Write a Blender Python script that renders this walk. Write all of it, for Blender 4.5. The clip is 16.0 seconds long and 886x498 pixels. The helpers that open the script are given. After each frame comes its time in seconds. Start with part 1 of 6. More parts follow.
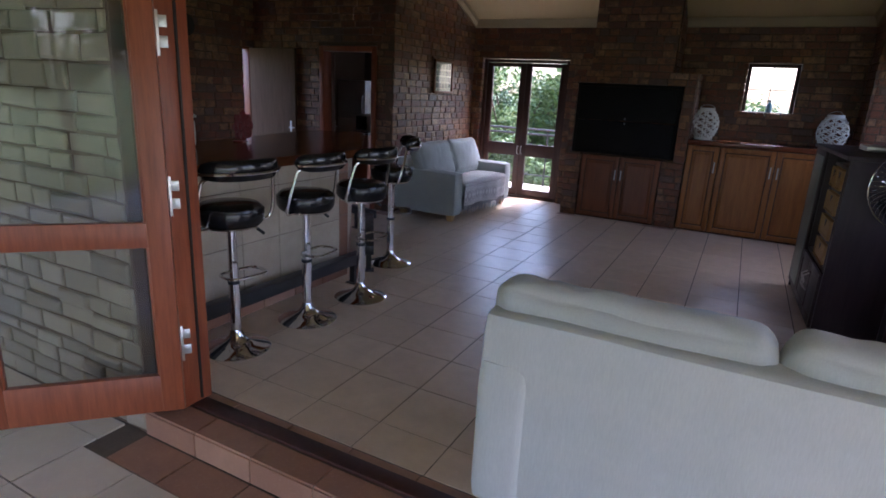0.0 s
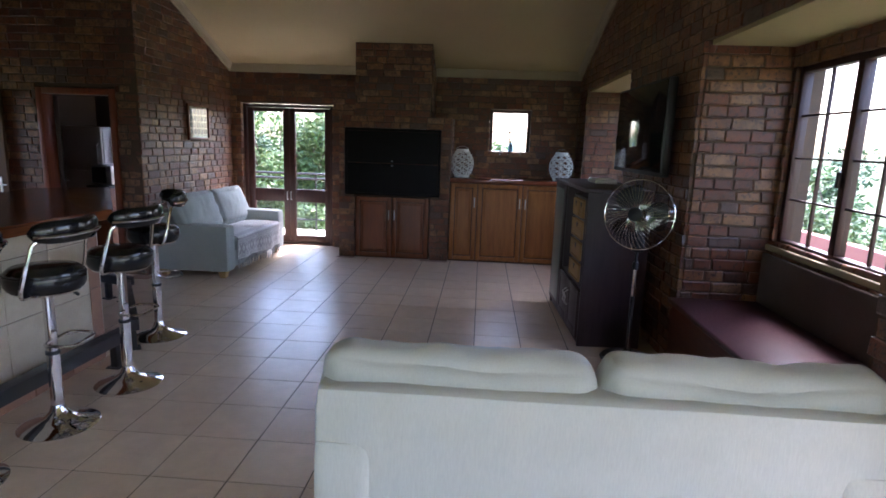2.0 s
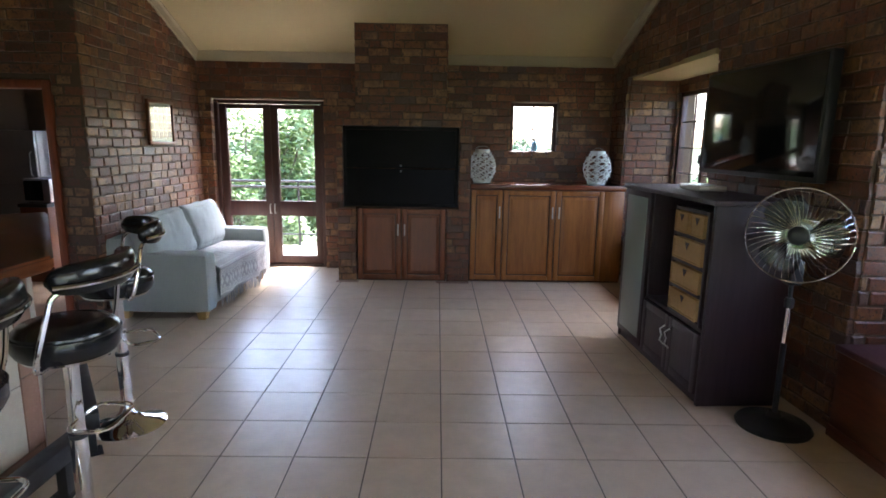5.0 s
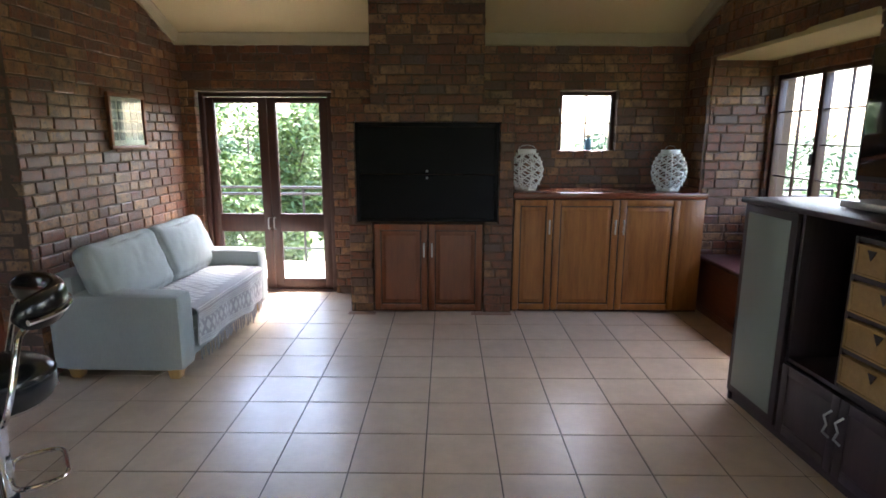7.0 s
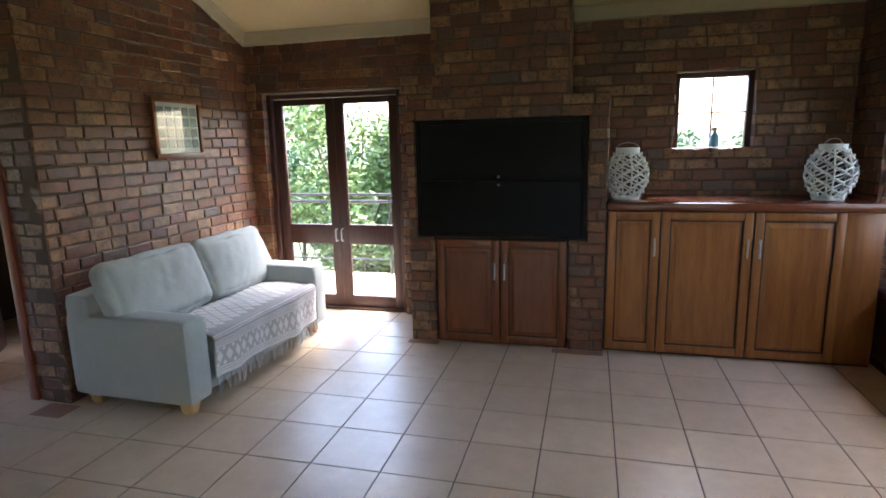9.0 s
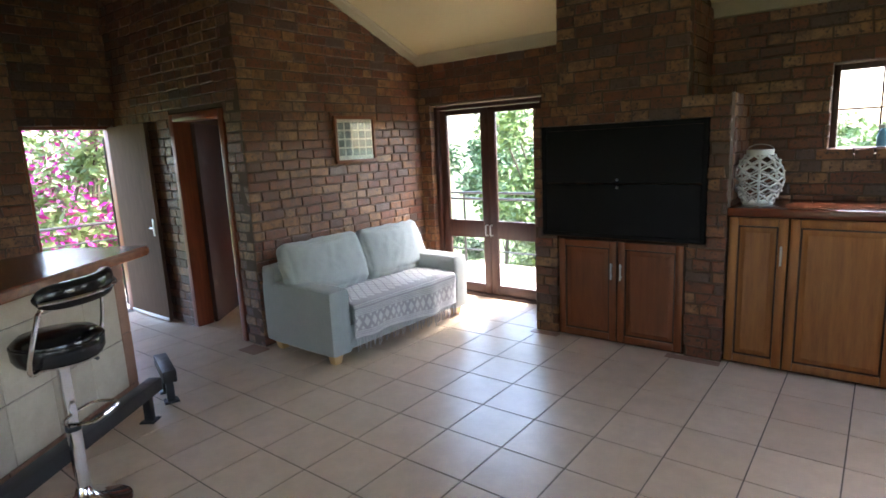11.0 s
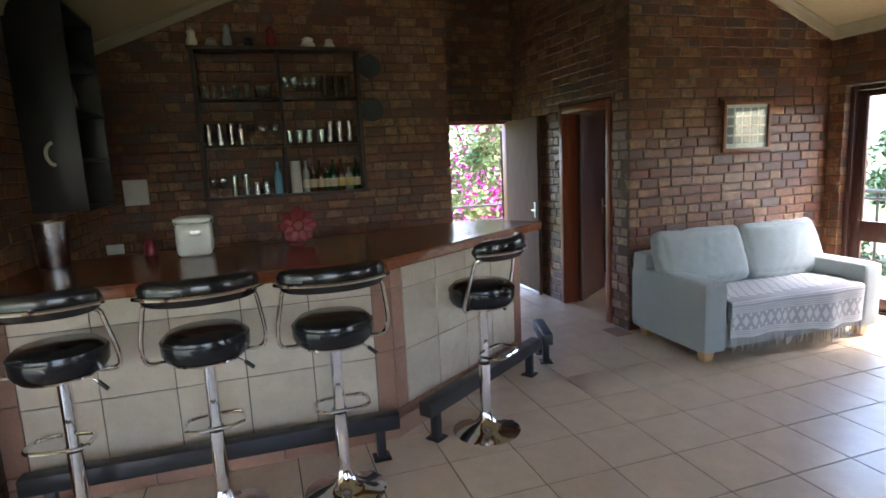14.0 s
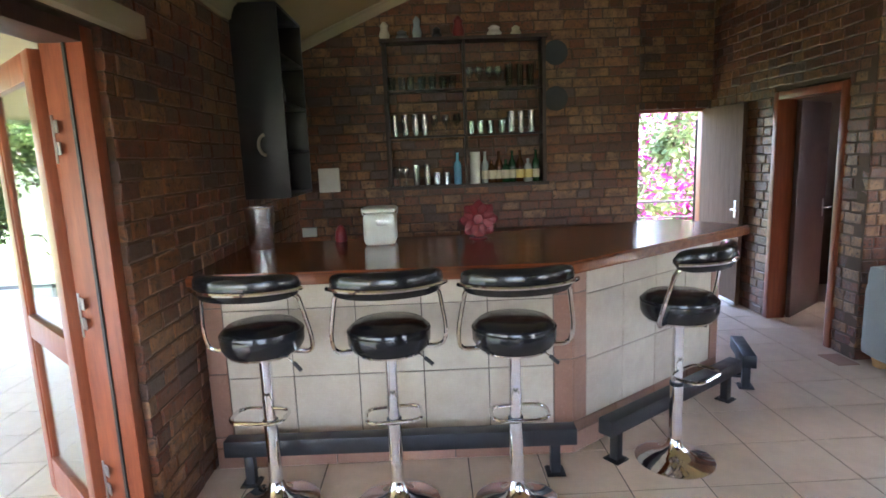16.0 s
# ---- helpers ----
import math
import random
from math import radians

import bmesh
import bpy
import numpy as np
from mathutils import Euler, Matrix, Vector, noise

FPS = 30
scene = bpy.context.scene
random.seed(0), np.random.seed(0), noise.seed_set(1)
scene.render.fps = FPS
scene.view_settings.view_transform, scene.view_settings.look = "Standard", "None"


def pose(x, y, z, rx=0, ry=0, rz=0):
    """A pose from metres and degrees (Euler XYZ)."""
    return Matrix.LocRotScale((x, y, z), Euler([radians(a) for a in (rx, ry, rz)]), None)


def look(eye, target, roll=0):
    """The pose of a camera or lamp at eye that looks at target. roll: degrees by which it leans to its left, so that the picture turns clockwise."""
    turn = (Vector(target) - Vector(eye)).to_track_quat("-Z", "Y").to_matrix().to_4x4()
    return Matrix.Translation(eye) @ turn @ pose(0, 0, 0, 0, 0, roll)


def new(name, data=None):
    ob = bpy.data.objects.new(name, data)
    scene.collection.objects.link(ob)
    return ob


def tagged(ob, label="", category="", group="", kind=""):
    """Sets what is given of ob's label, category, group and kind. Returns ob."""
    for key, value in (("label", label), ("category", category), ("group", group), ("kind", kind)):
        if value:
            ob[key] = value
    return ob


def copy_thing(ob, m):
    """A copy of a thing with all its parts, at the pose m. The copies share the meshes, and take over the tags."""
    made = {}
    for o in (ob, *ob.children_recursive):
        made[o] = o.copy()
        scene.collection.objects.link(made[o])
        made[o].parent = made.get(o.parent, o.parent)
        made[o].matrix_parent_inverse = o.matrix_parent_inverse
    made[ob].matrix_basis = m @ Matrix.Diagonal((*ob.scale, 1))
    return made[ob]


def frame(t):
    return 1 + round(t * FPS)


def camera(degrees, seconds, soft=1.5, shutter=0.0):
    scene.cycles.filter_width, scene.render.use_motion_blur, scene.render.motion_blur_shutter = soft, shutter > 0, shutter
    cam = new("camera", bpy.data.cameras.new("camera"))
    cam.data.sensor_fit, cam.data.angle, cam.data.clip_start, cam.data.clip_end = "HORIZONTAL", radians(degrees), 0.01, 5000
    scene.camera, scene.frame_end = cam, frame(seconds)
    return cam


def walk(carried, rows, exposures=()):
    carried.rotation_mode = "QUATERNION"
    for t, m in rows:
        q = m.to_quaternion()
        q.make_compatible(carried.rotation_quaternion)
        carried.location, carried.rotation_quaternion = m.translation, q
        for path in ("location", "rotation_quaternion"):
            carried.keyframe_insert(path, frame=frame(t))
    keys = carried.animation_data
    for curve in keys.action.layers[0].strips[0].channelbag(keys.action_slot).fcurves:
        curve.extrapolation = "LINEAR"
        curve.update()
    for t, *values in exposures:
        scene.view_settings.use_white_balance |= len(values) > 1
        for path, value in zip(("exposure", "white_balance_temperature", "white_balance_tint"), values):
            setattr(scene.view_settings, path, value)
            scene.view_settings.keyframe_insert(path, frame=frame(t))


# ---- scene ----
cam = camera(76.2, 16.0, soft=1.7)
PATH = [
    (0, (0.483, 0.169, 1.657), (-0.395, 1.883, 1.117), 3.0),
    (0.5, (0.404, 0.203, 1.686), (-0.21, 2.051, 1.228), 3.0),
    (1, (0.343, 0.199, 1.702), (-0.054, 2.118, 1.299), 2.7),
    (1.5, (0.32, 0.221, 1.715), (0.076, 2.169, 1.334), 2.3),
    (2, (0.266, 0.244, 1.697), (0.143, 2.205, 1.326), 2.0),
    (2.5, (0.191, 0.353, 1.696), (0.132, 2.318, 1.324), 1.7),
    (3, (0.09, 0.527, 1.72), (0.064, 2.491, 1.344), 1.4),
    (3.5, (-0.074, 0.72, 1.717), (-0.082, 2.684, 1.339), 1.2),
    (4, (-0.241, 0.969, 1.689), (-0.231, 2.934, 1.318), 1.4),
    (6.5, (-0.844, 2.47, 1.695), (-0.816, 4.434, 1.317), 0.1),
    (7, (-0.816, 2.844, 1.736), (-0.829, 4.805, 1.344), 0.2),
    (7.5, (-0.868, 3.195, 1.653), (-0.918, 5.159, 1.278), -0.5),
    (8, (-0.811, 3.536, 1.63), (-0.956, 5.497, 1.261), -0.8),
    (8.5, (-0.585, 3.808, 1.662), (-0.899, 5.748, 1.29), -1.1),
    (10.8, (0.657, 3.775, 1.759), (-0.492, 5.37, 1.389), -2.5),
    (11, (0.723, 3.756, 1.756), (-0.493, 5.301, 1.393), -2.7),
    (11.5, (0.779, 3.7, 1.708), (-0.6, 5.107, 1.366), -2.5),
    (12, (0.765, 3.633, 1.697), (-0.746, 4.899, 1.361), -2.6),
    (12.5, (0.732, 3.583, 1.684), (-0.897, 4.696, 1.353), -2.5),
    (13, (0.704, 3.529, 1.676), (-1.025, 4.481, 1.351), -2.7),
    (13.5, (0.683, 3.49, 1.671), (-1.131, 4.271, 1.355), -2.8),
    (14, (0.681, 3.445, 1.681), (-1.2, 4.047, 1.367), -2.8),
    (14.5, (0.689, 3.393, 1.691), (-1.239, 3.82, 1.375), -2.8),
    (15, (0.665, 3.365, 1.689), (-1.292, 3.636, 1.373), -2.6),
    (15.5, (0.601, 3.344, 1.704), (-1.367, 3.489, 1.379), -2.0),
    (16, (0.472, 3.37, 1.716), (-1.5, 3.406, 1.387), -2.3),
]
walk(cam, [(t, look(eye, target, roll)) for t, eye, target, roll in PATH],
     [(0.0, 3.05, 5600, 32), (1.0, 3.35, 5600, 29), (2.0, 3.65, 5650, 27), (3.5, 4.0, 5750, 25), (4.2, 4.2, 5850, 22),
      (6.5, 4.2, 6100, 20), (8.5, 4.15, 6200, 20), (11.0, 4.17, 6200, 18), (12.5, 4.25, 6100, 19), (14.5, 4.35, 6050, 21), (15.2, 4.65, 6050, 23), (16.0, 5.05, 5900, 23)])

# ---- world and light ----
world = bpy.data.worlds.new("sky")
scene.world = world
world.use_nodes = True
wn = world.node_tree.nodes
sky = wn.new("ShaderNodeTexSky")
sky.sky_type = "NISHITA"
sky.sun_disc = False
sky.sun_elevation, sky.sun_rotation = radians(58), radians(27)
sky.air_density, sky.dust_density = 1.2, 3.0
world.node_tree.links.new(sky.outputs[0], wn["Background"].inputs[0])
wn["Background"].inputs[1].default_value = 0.15
sun_data = bpy.data.lights.new("sun", "SUN")
sun_data.energy, sun_data.angle, sun_data.color = 1.8, radians(24), (1.0, 0.96, 0.9)
sun = new("sun", sun_data)
sun.matrix_world = look((0, 0, 20), (-2.41, -4.72, 11.52))


# ---- materials ----
def material(name, color=(0.5, 0.5, 0.5), rough=0.5, metal=0.0):
    m = bpy.data.materials.new(name)
    m.use_nodes = True
    b = m.node_tree.nodes["Principled BSDF"]
    b.inputs["Base Color"].default_value = (*color, 1)
    b.inputs["Roughness"].default_value = rough
    b.inputs["Metallic"].default_value = metal
    return m


def node(m, kind, **settings):
    n = m.node_tree.nodes.new(kind)
    for key, value in settings.items():
        n.inputs[key].default_value = value
    return n


def link(m, a, b):
    m.node_tree.links.new(a, b)


def shader(m):
    return m.node_tree.nodes["Principled BSDF"]


def coords(m, stretch=(1, 1, 1), space="Object"):
    tc = node(m, "ShaderNodeTexCoord")
    mp = node(m, "ShaderNodeMapping")
    mp.inputs["Scale"].default_value = stretch
    link(m, tc.outputs[space], mp.inputs[0])
    return mp.outputs[0]


def ramp(m, value, stops, mode="LINEAR"):
    r = node(m, "ShaderNodeValToRGB")
    r.color_ramp.interpolation = mode
    e = r.color_ramp.elements
    while len(e) < len(stops):
        e.new(0.5)
    for k, (pos, col) in enumerate(stops):
        e[k].position = pos
        e[k].color = (*col, 1) if len(col) == 3 else col
    link(m, value, r.inputs[0])
    return r.outputs[0]


def noise_of(m, vec, scale, detail=3.0, rough=0.5):
    n = node(m, "ShaderNodeTexNoise", Scale=scale, Detail=detail, Roughness=rough)
    link(m, vec, n.inputs["Vector"])
    return n.outputs["Fac"]


def mixed(m, fac, a, b, blend="MIX"):
    x = node(m, "ShaderNodeMix")
    x.data_type, x.blend_type = "RGBA", blend
    for sock, value in ((x.inputs[0], fac), (x.inputs[6], a), (x.inputs[7], b)):
        if hasattr(value, "links"):
            link(m, value, sock)
        elif isinstance(value, tuple):
            sock.default_value = (*value, 1)
        else:
            sock.default_value = value
    return x.outputs[2]


def bump(m, height, strength=0.3, distance=0.003):
    b = node(m, "ShaderNodeBump", Strength=strength, Distance=distance)
    link(m, height, b.inputs["Height"])
    link(m, b.outputs[0], shader(m).inputs["Normal"])


def math2(m, op, a, b):
    n = node(m, "ShaderNodeMath")
    n.operation = op
    for sock, value in ((n.inputs[0], a), (n.inputs[1], b)):
        if hasattr(value, "links"):
            link(m, value, sock)
        else:
            sock.default_value = value
    return n.outputs[0]


def brick_material(name, single):
    """Clinker face brick, brown, buff and purple-grey, each brick its own tone."""
    m = material(name, rough=0.36)
    if single:
        rnd = node(m, "ShaderNodeObjectInfo").outputs["Random"]
    else:
        rnd = node(m, "ShaderNodeNewGeometry").outputs["Random Per Island"]
    geo = node(m, "ShaderNodeNewGeometry").outputs["Position"]
    tone = ramp(m, rnd, [(0.0, (0.23, 0.078, 0.033)), (0.14, (0.35, 0.19, 0.085)), (0.26, (0.14, 0.052, 0.028)),
                         (0.38, (0.38, 0.225, 0.115)), (0.48, (0.2, 0.066, 0.029)), (0.6, (0.29, 0.135, 0.055)),
                         (0.72, (0.13, 0.09, 0.082)), (0.8, (0.25, 0.098, 0.042)), (0.9, (0.35, 0.215, 0.12))], "CONSTANT")
    blotch = noise_of(m, geo, 11.0, 5.0, 0.68)
    tone = mixed(m, ramp(m, blotch, [(0.4, (0, 0, 0)), (0.64, (0.8, 0.8, 0.8))]), tone, (0.11, 0.062, 0.042))
    spots = noise_of(m, geo, 42.0, 4.0, 0.65)
    tone = mixed(m, ramp(m, spots, [(0.55, (0, 0, 0)), (0.64, (0.9, 0.9, 0.9))]), tone, (0.05, 0.032, 0.028))
    tone = mixed(m, 1.0, tone, (0.8, 0.67, 0.545), "MULTIPLY")
    link(m, tone, shader(m).inputs["Base Color"])
    shader(m).inputs["IOR"].default_value = 1.55
    grain = noise_of(m, geo, 120.0, 4.0, 0.65)
    link(m, ramp(m, grain, [(0.3, (0.32, 0.32, 0.32)), (0.75, (0.5, 0.5, 0.5))]), shader(m).inputs["Roughness"])
    bump(m, math2(m, "ADD", grain, math2(m, "MULTIPLY", blotch, 2.2)), 0.6, 0.005)
    return m


def wood_material(name, dark, light, rough=0.35, grain=(14, 14, 1.2), worn=None):
    m = material(name, rough=rough)
    v = coords(m, grain)
    g = noise_of(m, v, 3.0, 6.0, 0.62)
    fine = noise_of(m, v, 16.0, 3.0, 0.6)
    c = ramp(m, g, [(0.3, dark), (0.7, light)])
    c = mixed(m, 0.16, c, ramp(m, fine, [(0.35, dark), (0.65, light)]))
    if worn:
        w = noise_of(m, coords(m), 2.2, 3.0, 0.6)
        c = mixed(m, ramp(m, w, [(0.5, (0, 0, 0)), (0.75, (0.7, 0.7, 0.7))]), c, worn)
    link(m, c, shader(m).inputs["Base Color"])
    link(m, ramp(m, fine, [(0.3, (rough - 0.03,) * 3), (0.7, (rough + 0.1,) * 3)]), shader(m).inputs["Roughness"])
    bump(m, fine, 0.12, 0.002)
    return m


def speckled(name, dark, light, scale=8.0, rough=0.5, relief=0.2, metal=0.0, fine=90.0, distance=0.002):
    m = material(name, rough=rough, metal=metal)
    v = coords(m)
    big = noise_of(m, v, scale, 4.0, 0.6)
    small = noise_of(m, v, fine, 3.0, 0.6)
    c = mixed(m, 0.4, ramp(m, big, [(0.3, dark), (0.7, light)]), ramp(m, small, [(0.3, dark), (0.7, light)]))
    link(m, c, shader(m).inputs["Base Color"])
    link(m, ramp(m, big, [(0.3, (max(rough - 0.08, 0.02),) * 3), (0.7, (rough + 0.08,) * 3)]), shader(m).inputs["Roughness"])
    bump(m, small, relief, distance)
    return m


def fabric_material(name, dark, light, weave=420.0):
    m = material(name, rough=0.92)
    v = coords(m)
    streak = noise_of(m, coords(m, (1, 1, 0.12)), 190.0, 3.0, 0.7)
    thread = noise_of(m, v, weave, 2.0, 0.5)
    soil = noise_of(m, v, 3.0, 4.0, 0.6)
    c = mixed(m, 0.5, ramp(m, streak, [(0.3, dark), (0.7, light)]), ramp(m, soil, [(0.3, dark), (0.75, light)]))
    link(m, c, shader(m).inputs["Base Color"])
    shader(m).inputs["Sheen Weight"].default_value = 0.15
    bump(m, math2(m, "ADD", thread, streak), 0.35, 0.0015)
    return m


def tile_material(name, single, tones, rough=0.22):
    m = material(name, rough=rough)
    if single:
        rnd = node(m, "ShaderNodeObjectInfo").outputs["Random"]
    else:
        rnd = node(m, "ShaderNodeNewGeometry").outputs["Random Per Island"]
    geo = node(m, "ShaderNodeNewGeometry").outputs["Position"]
    c = ramp(m, rnd, [(0.0, tones[0]), (1.0, tones[1])])
    cloud = noise_of(m, geo, 7.0, 5.0, 0.65)
    c = mixed(m, ramp(m, cloud, [(0.3, (0, 0, 0)), (0.75, (0.62, 0.62, 0.62))]), c, tones[2])
    fine = noise_of(m, geo, 60.0, 3.0, 0.6)
    c = mixed(m, ramp(m, fine, [(0.55, (0, 0, 0)), (0.75, (0.25, 0.25, 0.25))]), c, tones[3])
    link(m, c, shader(m).inputs["Base Color"])
    wear = noise_of(m, geo, 2.0, 4.0, 0.6)
    link(m, ramp(m, wear, [(0.2, (rough - 0.02,) * 3), (0.8, (rough + 0.06,) * 3)]), shader(m).inputs["Roughness"])
    bump(m, math2(m, "ADD", math2(m, "MULTIPLY", cloud, 0.4), math2(m, "MULTIPLY", fine, 0.12)), 0.12, 0.003)
    return m


def glass_material(name, tint=(0.95, 0.97, 0.96), rough=0.0, base=0.035):
    """Thin pane: mostly clear, with a gloss that grows towards grazing angles."""
    m = bpy.data.materials.new(name)
    m.use_nodes = True
    n, l = m.node_tree.nodes, m.node_tree.links
    n.clear()
    out = n.new("ShaderNodeOutputMaterial")
    mix = n.new("ShaderNodeMixShader")
    clear = n.new("ShaderNodeBsdfTransparent")
    clear.inputs[0].default_value = (*tint, 1)
    gloss = n.new("ShaderNodeBsdfGlossy")
    gloss.inputs["Roughness"].default_value = rough + 0.02
    face = n.new("ShaderNodeLayerWeight")
    face.inputs[0].default_value = 0.5
    steep = n.new("ShaderNodeMath")
    steep.operation = "POWER"
    steep.inputs[1].default_value = 5.0
    l.new(face.outputs["Facing"], steep.inputs[0])
    gain = n.new("ShaderNodeMath")
    gain.operation = "MULTIPLY_ADD"
    gain.inputs[1].default_value, gain.inputs[2].default_value = 0.8, base
    l.new(steep.outputs[0], gain.inputs[0])
    l.new(gain.outputs[0], mix.inputs[0])
    l.new(clear.outputs[0], mix.inputs[1])
    l.new(gloss.outputs[0], mix.inputs[2])
    l.new(mix.outputs[0], out.inputs[0])
    return m


BRICK = brick_material("clinker_brick", True)
BRICKS = brick_material("clinker_bricks", False)
MORTAR = speckled("dark_mortar", (0.08, 0.05, 0.032), (0.13, 0.085, 0.056), 14.0, 0.9, 0.5)
PLASTER = speckled("cream_plaster", (0.42, 0.34, 0.175), (0.48, 0.395, 0.215), 1.2, 0.85, 0.1)
CORNICE = speckled("cream_cornice", (0.34, 0.29, 0.18), (0.39, 0.335, 0.215), 4.0, 0.7, 0.05)
BEIGE = ((0.65, 0.51, 0.365), (0.71, 0.565, 0.41), (0.5, 0.375, 0.25), (0.74, 0.61, 0.46))
TILE = tile_material("beige_floor_tile", True, BEIGE, 0.315)
TILES = tile_material("beige_floor_tiles", False, BEIGE, 0.315)
for m in (TILE, TILES):
    shader(m).inputs["IOR"].default_value = 1.75
GROUT = speckled("grey_grout", (0.10, 0.08, 0.065), (0.16, 0.13, 0.105), 20.0, 0.85, 0.2)
PALE = ((0.52, 0.45, 0.345), (0.6, 0.53, 0.415), (0.4, 0.325, 0.235), (0.66, 0.59, 0.48))
BARTILE = tile_material("cream_wall_tile", True, PALE, 0.32)
RUST = ((0.31, 0.16, 0.1), (0.41, 0.235, 0.155), (0.23, 0.12, 0.085), (0.48, 0.32, 0.23))
RUSTTILE = tile_material("rust_border_tile", True, RUST, 0.35)
SLATE = tile_material("patio_tile", False, ((0.64, 0.56, 0.45), (0.7, 0.62, 0.51), (0.56, 0.47, 0.37), (0.72, 0.66, 0.56)), 0.4)
MERANTI = wood_material("red_meranti", (0.17, 0.042, 0.018), (0.3, 0.082, 0.032), 0.33)
DARKFRAME = wood_material("dark_stained_frame", (0.032, 0.011, 0.008), (0.066, 0.022, 0.014), 0.4)
OAK = wood_material("golden_cupboard_wood", (0.19, 0.06, 0.011), (0.36, 0.135, 0.028), 0.34, (7, 7, 0.7))
REDOAK = wood_material("brown_cupboard_wood", (0.12, 0.03, 0.008), (0.21, 0.062, 0.016), 0.34, (7, 7, 0.7))
MAHOG = wood_material("polished_mahogany", (0.10, 0.028, 0.014), (0.2, 0.06, 0.026), 0.16, (1.2, 14, 14))
BARWOOD = wood_material("polished_bar_wood", (0.12, 0.038, 0.016), (0.28, 0.096, 0.036), 0.13, (14, 1.2, 14))
BENCHTOP = wood_material("plum_bench_top", (0.05, 0.016, 0.02), (0.085, 0.03, 0.034), 0.33, (14, 1.5, 14))
BENCHFRONT = wood_material("varnished_bench_front", (0.1, 0.028, 0.012), (0.19, 0.055, 0.02), 0.33, (14, 1.5, 14))
UNITWOOD = wood_material("wenge_wall_unit", (0.028, 0.015, 0.02), (0.05, 0.028, 0.034), 0.42)
EXTDOOR = wood_material("brown_plank_door", (0.095, 0.058, 0.036), (0.14, 0.088, 0.055), 0.75)
shader(EXTDOOR).inputs["Specular IOR Level"].default_value = 0.15
BEECH = wood_material("beech_leg", (0.5, 0.3, 0.11), (0.6, 0.39, 0.17), 0.4)
SHELFWOOD = wood_material("dark_shelf_wood", (0.035, 0.018, 0.012), (0.06, 0.032, 0.022), 0.45)
GREYCLOTH = fabric_material("grey_green_upholstery", (0.32, 0.355, 0.34), (0.41, 0.45, 0.43))
PALECLOTH = fabric_material("pale_grey_upholstery", (0.37, 0.39, 0.385), (0.465, 0.485, 0.475))
THROWDARK = fabric_material("grey_throw_weave", (0.38, 0.37, 0.38), (0.48, 0.465, 0.47), 300.0)
THROWLIGHT = fabric_material("white_throw_weave", (0.62, 0.62, 0.6), (0.72, 0.72, 0.7), 300.0)
LEATHER = speckled("black_leatherette", (0.009, 0.009, 0.011), (0.014, 0.014, 0.016), 6.0, 0.19, 0.04, 0.0, 400.0, 0.0004)
CHROME = material("polished_chrome", (0.78, 0.78, 0.8), 0.06, 1.0)
STEEL = speckled("brushed_steel", (0.5, 0.5, 0.5), (0.6, 0.6, 0.6), 40.0, 0.37, 0.05, 1.0)
BLACKSTEEL = speckled("black_painted_steel", (0.012, 0.012, 0.013), (0.024, 0.023, 0.024), 12.0, 0.39, 0.1)
BRAAIDOOR = speckled("matt_black_steel_door", (0.006, 0.0055, 0.0055), (0.01, 0.009, 0.009), 4.0, 0.75, 0.1)
shader(BRAAIDOOR).inputs["Specular IOR Level"].default_value = 0.2
BLACKPLASTIC = speckled("black_plastic", (0.012, 0.012, 0.013), (0.02, 0.02, 0.021), 20.0, 0.38, 0.05)
SCREEN = material("black_screen_glass", (0.008, 0.009, 0.01), 0.08)
WHITEPAINT = speckled("white_painted_wood", (0.62, 0.62, 0.58), (0.74, 0.73, 0.69), 12.0, 0.6, 0.2)
WHITEPLASTIC = speckled("white_plastic", (0.62, 0.66, 0.62), (0.7, 0.73, 0.69), 6.0, 0.38, 0.02)
RATTAN = speckled("woven_seagrass", (0.34, 0.19, 0.07), (0.48, 0.3, 0.125), 40.0, 0.75, 0.8, 0.0, 220.0, 0.004)

FROSTED = material("frosted_cabinet_glass", (0.2, 0.24, 0.215), 0.34)
PANE = glass_material("window_pane")
CLEARGLASS = glass_material("drinking_glass", (0.9, 0.93, 0.93), 0.04, 0.16)
BLADEGREY = glass_material("smoky_fan_blade", (0.5, 0.52, 0.54), 0.28, 0.05)
RED = speckled("red_enamel", (0.14, 0.006, 0.011), (0.2, 0.011, 0.016), 10.0, 0.38, 0.05)
ALU = speckled("silver_bucket_metal", (0.42, 0.43, 0.45), (0.6, 0.61, 0.63), 26.0, 0.18, 0.5, 1.0, 60.0, 0.006)
STONE = tile_material("cladding_stone", False, ((0.2, 0.165, 0.12), (0.36, 0.3, 0.22), (0.15, 0.125, 0.1), (0.42, 0.37, 0.29)), 0.6)


# ---- building helpers ----
def finish(ob_mesh, smooth=True, angle=35):
    if smooth:
        for p in ob_mesh.polygons:
            p.use_smooth = True
        ob_mesh.set_sharp_from_angle(angle=radians(angle))
    return ob_mesh


def part(name, bm, mat, parent=None, label="", smooth=True, angle=35):
    me = bpy.data.meshes.new(name)
    bmesh.ops.recalc_face_normals(bm, faces=bm.faces[:])
    bm.to_mesh(me)
    bm.free()
    me.materials.append(mat)
    finish(me, smooth, angle)
    ob = new(name, me)
    ob.parent = parent
    if label:
        ob["label"] = label
    return ob


def thing(name, x, y, z, rz=0.0, label="", category="", group=""):
    ob = new(name)
    ob.empty_display_size = 0.05
    ob.matrix_world = pose(x, y, z, 0, 0, rz)
    return tagged(ob, label, category, group)


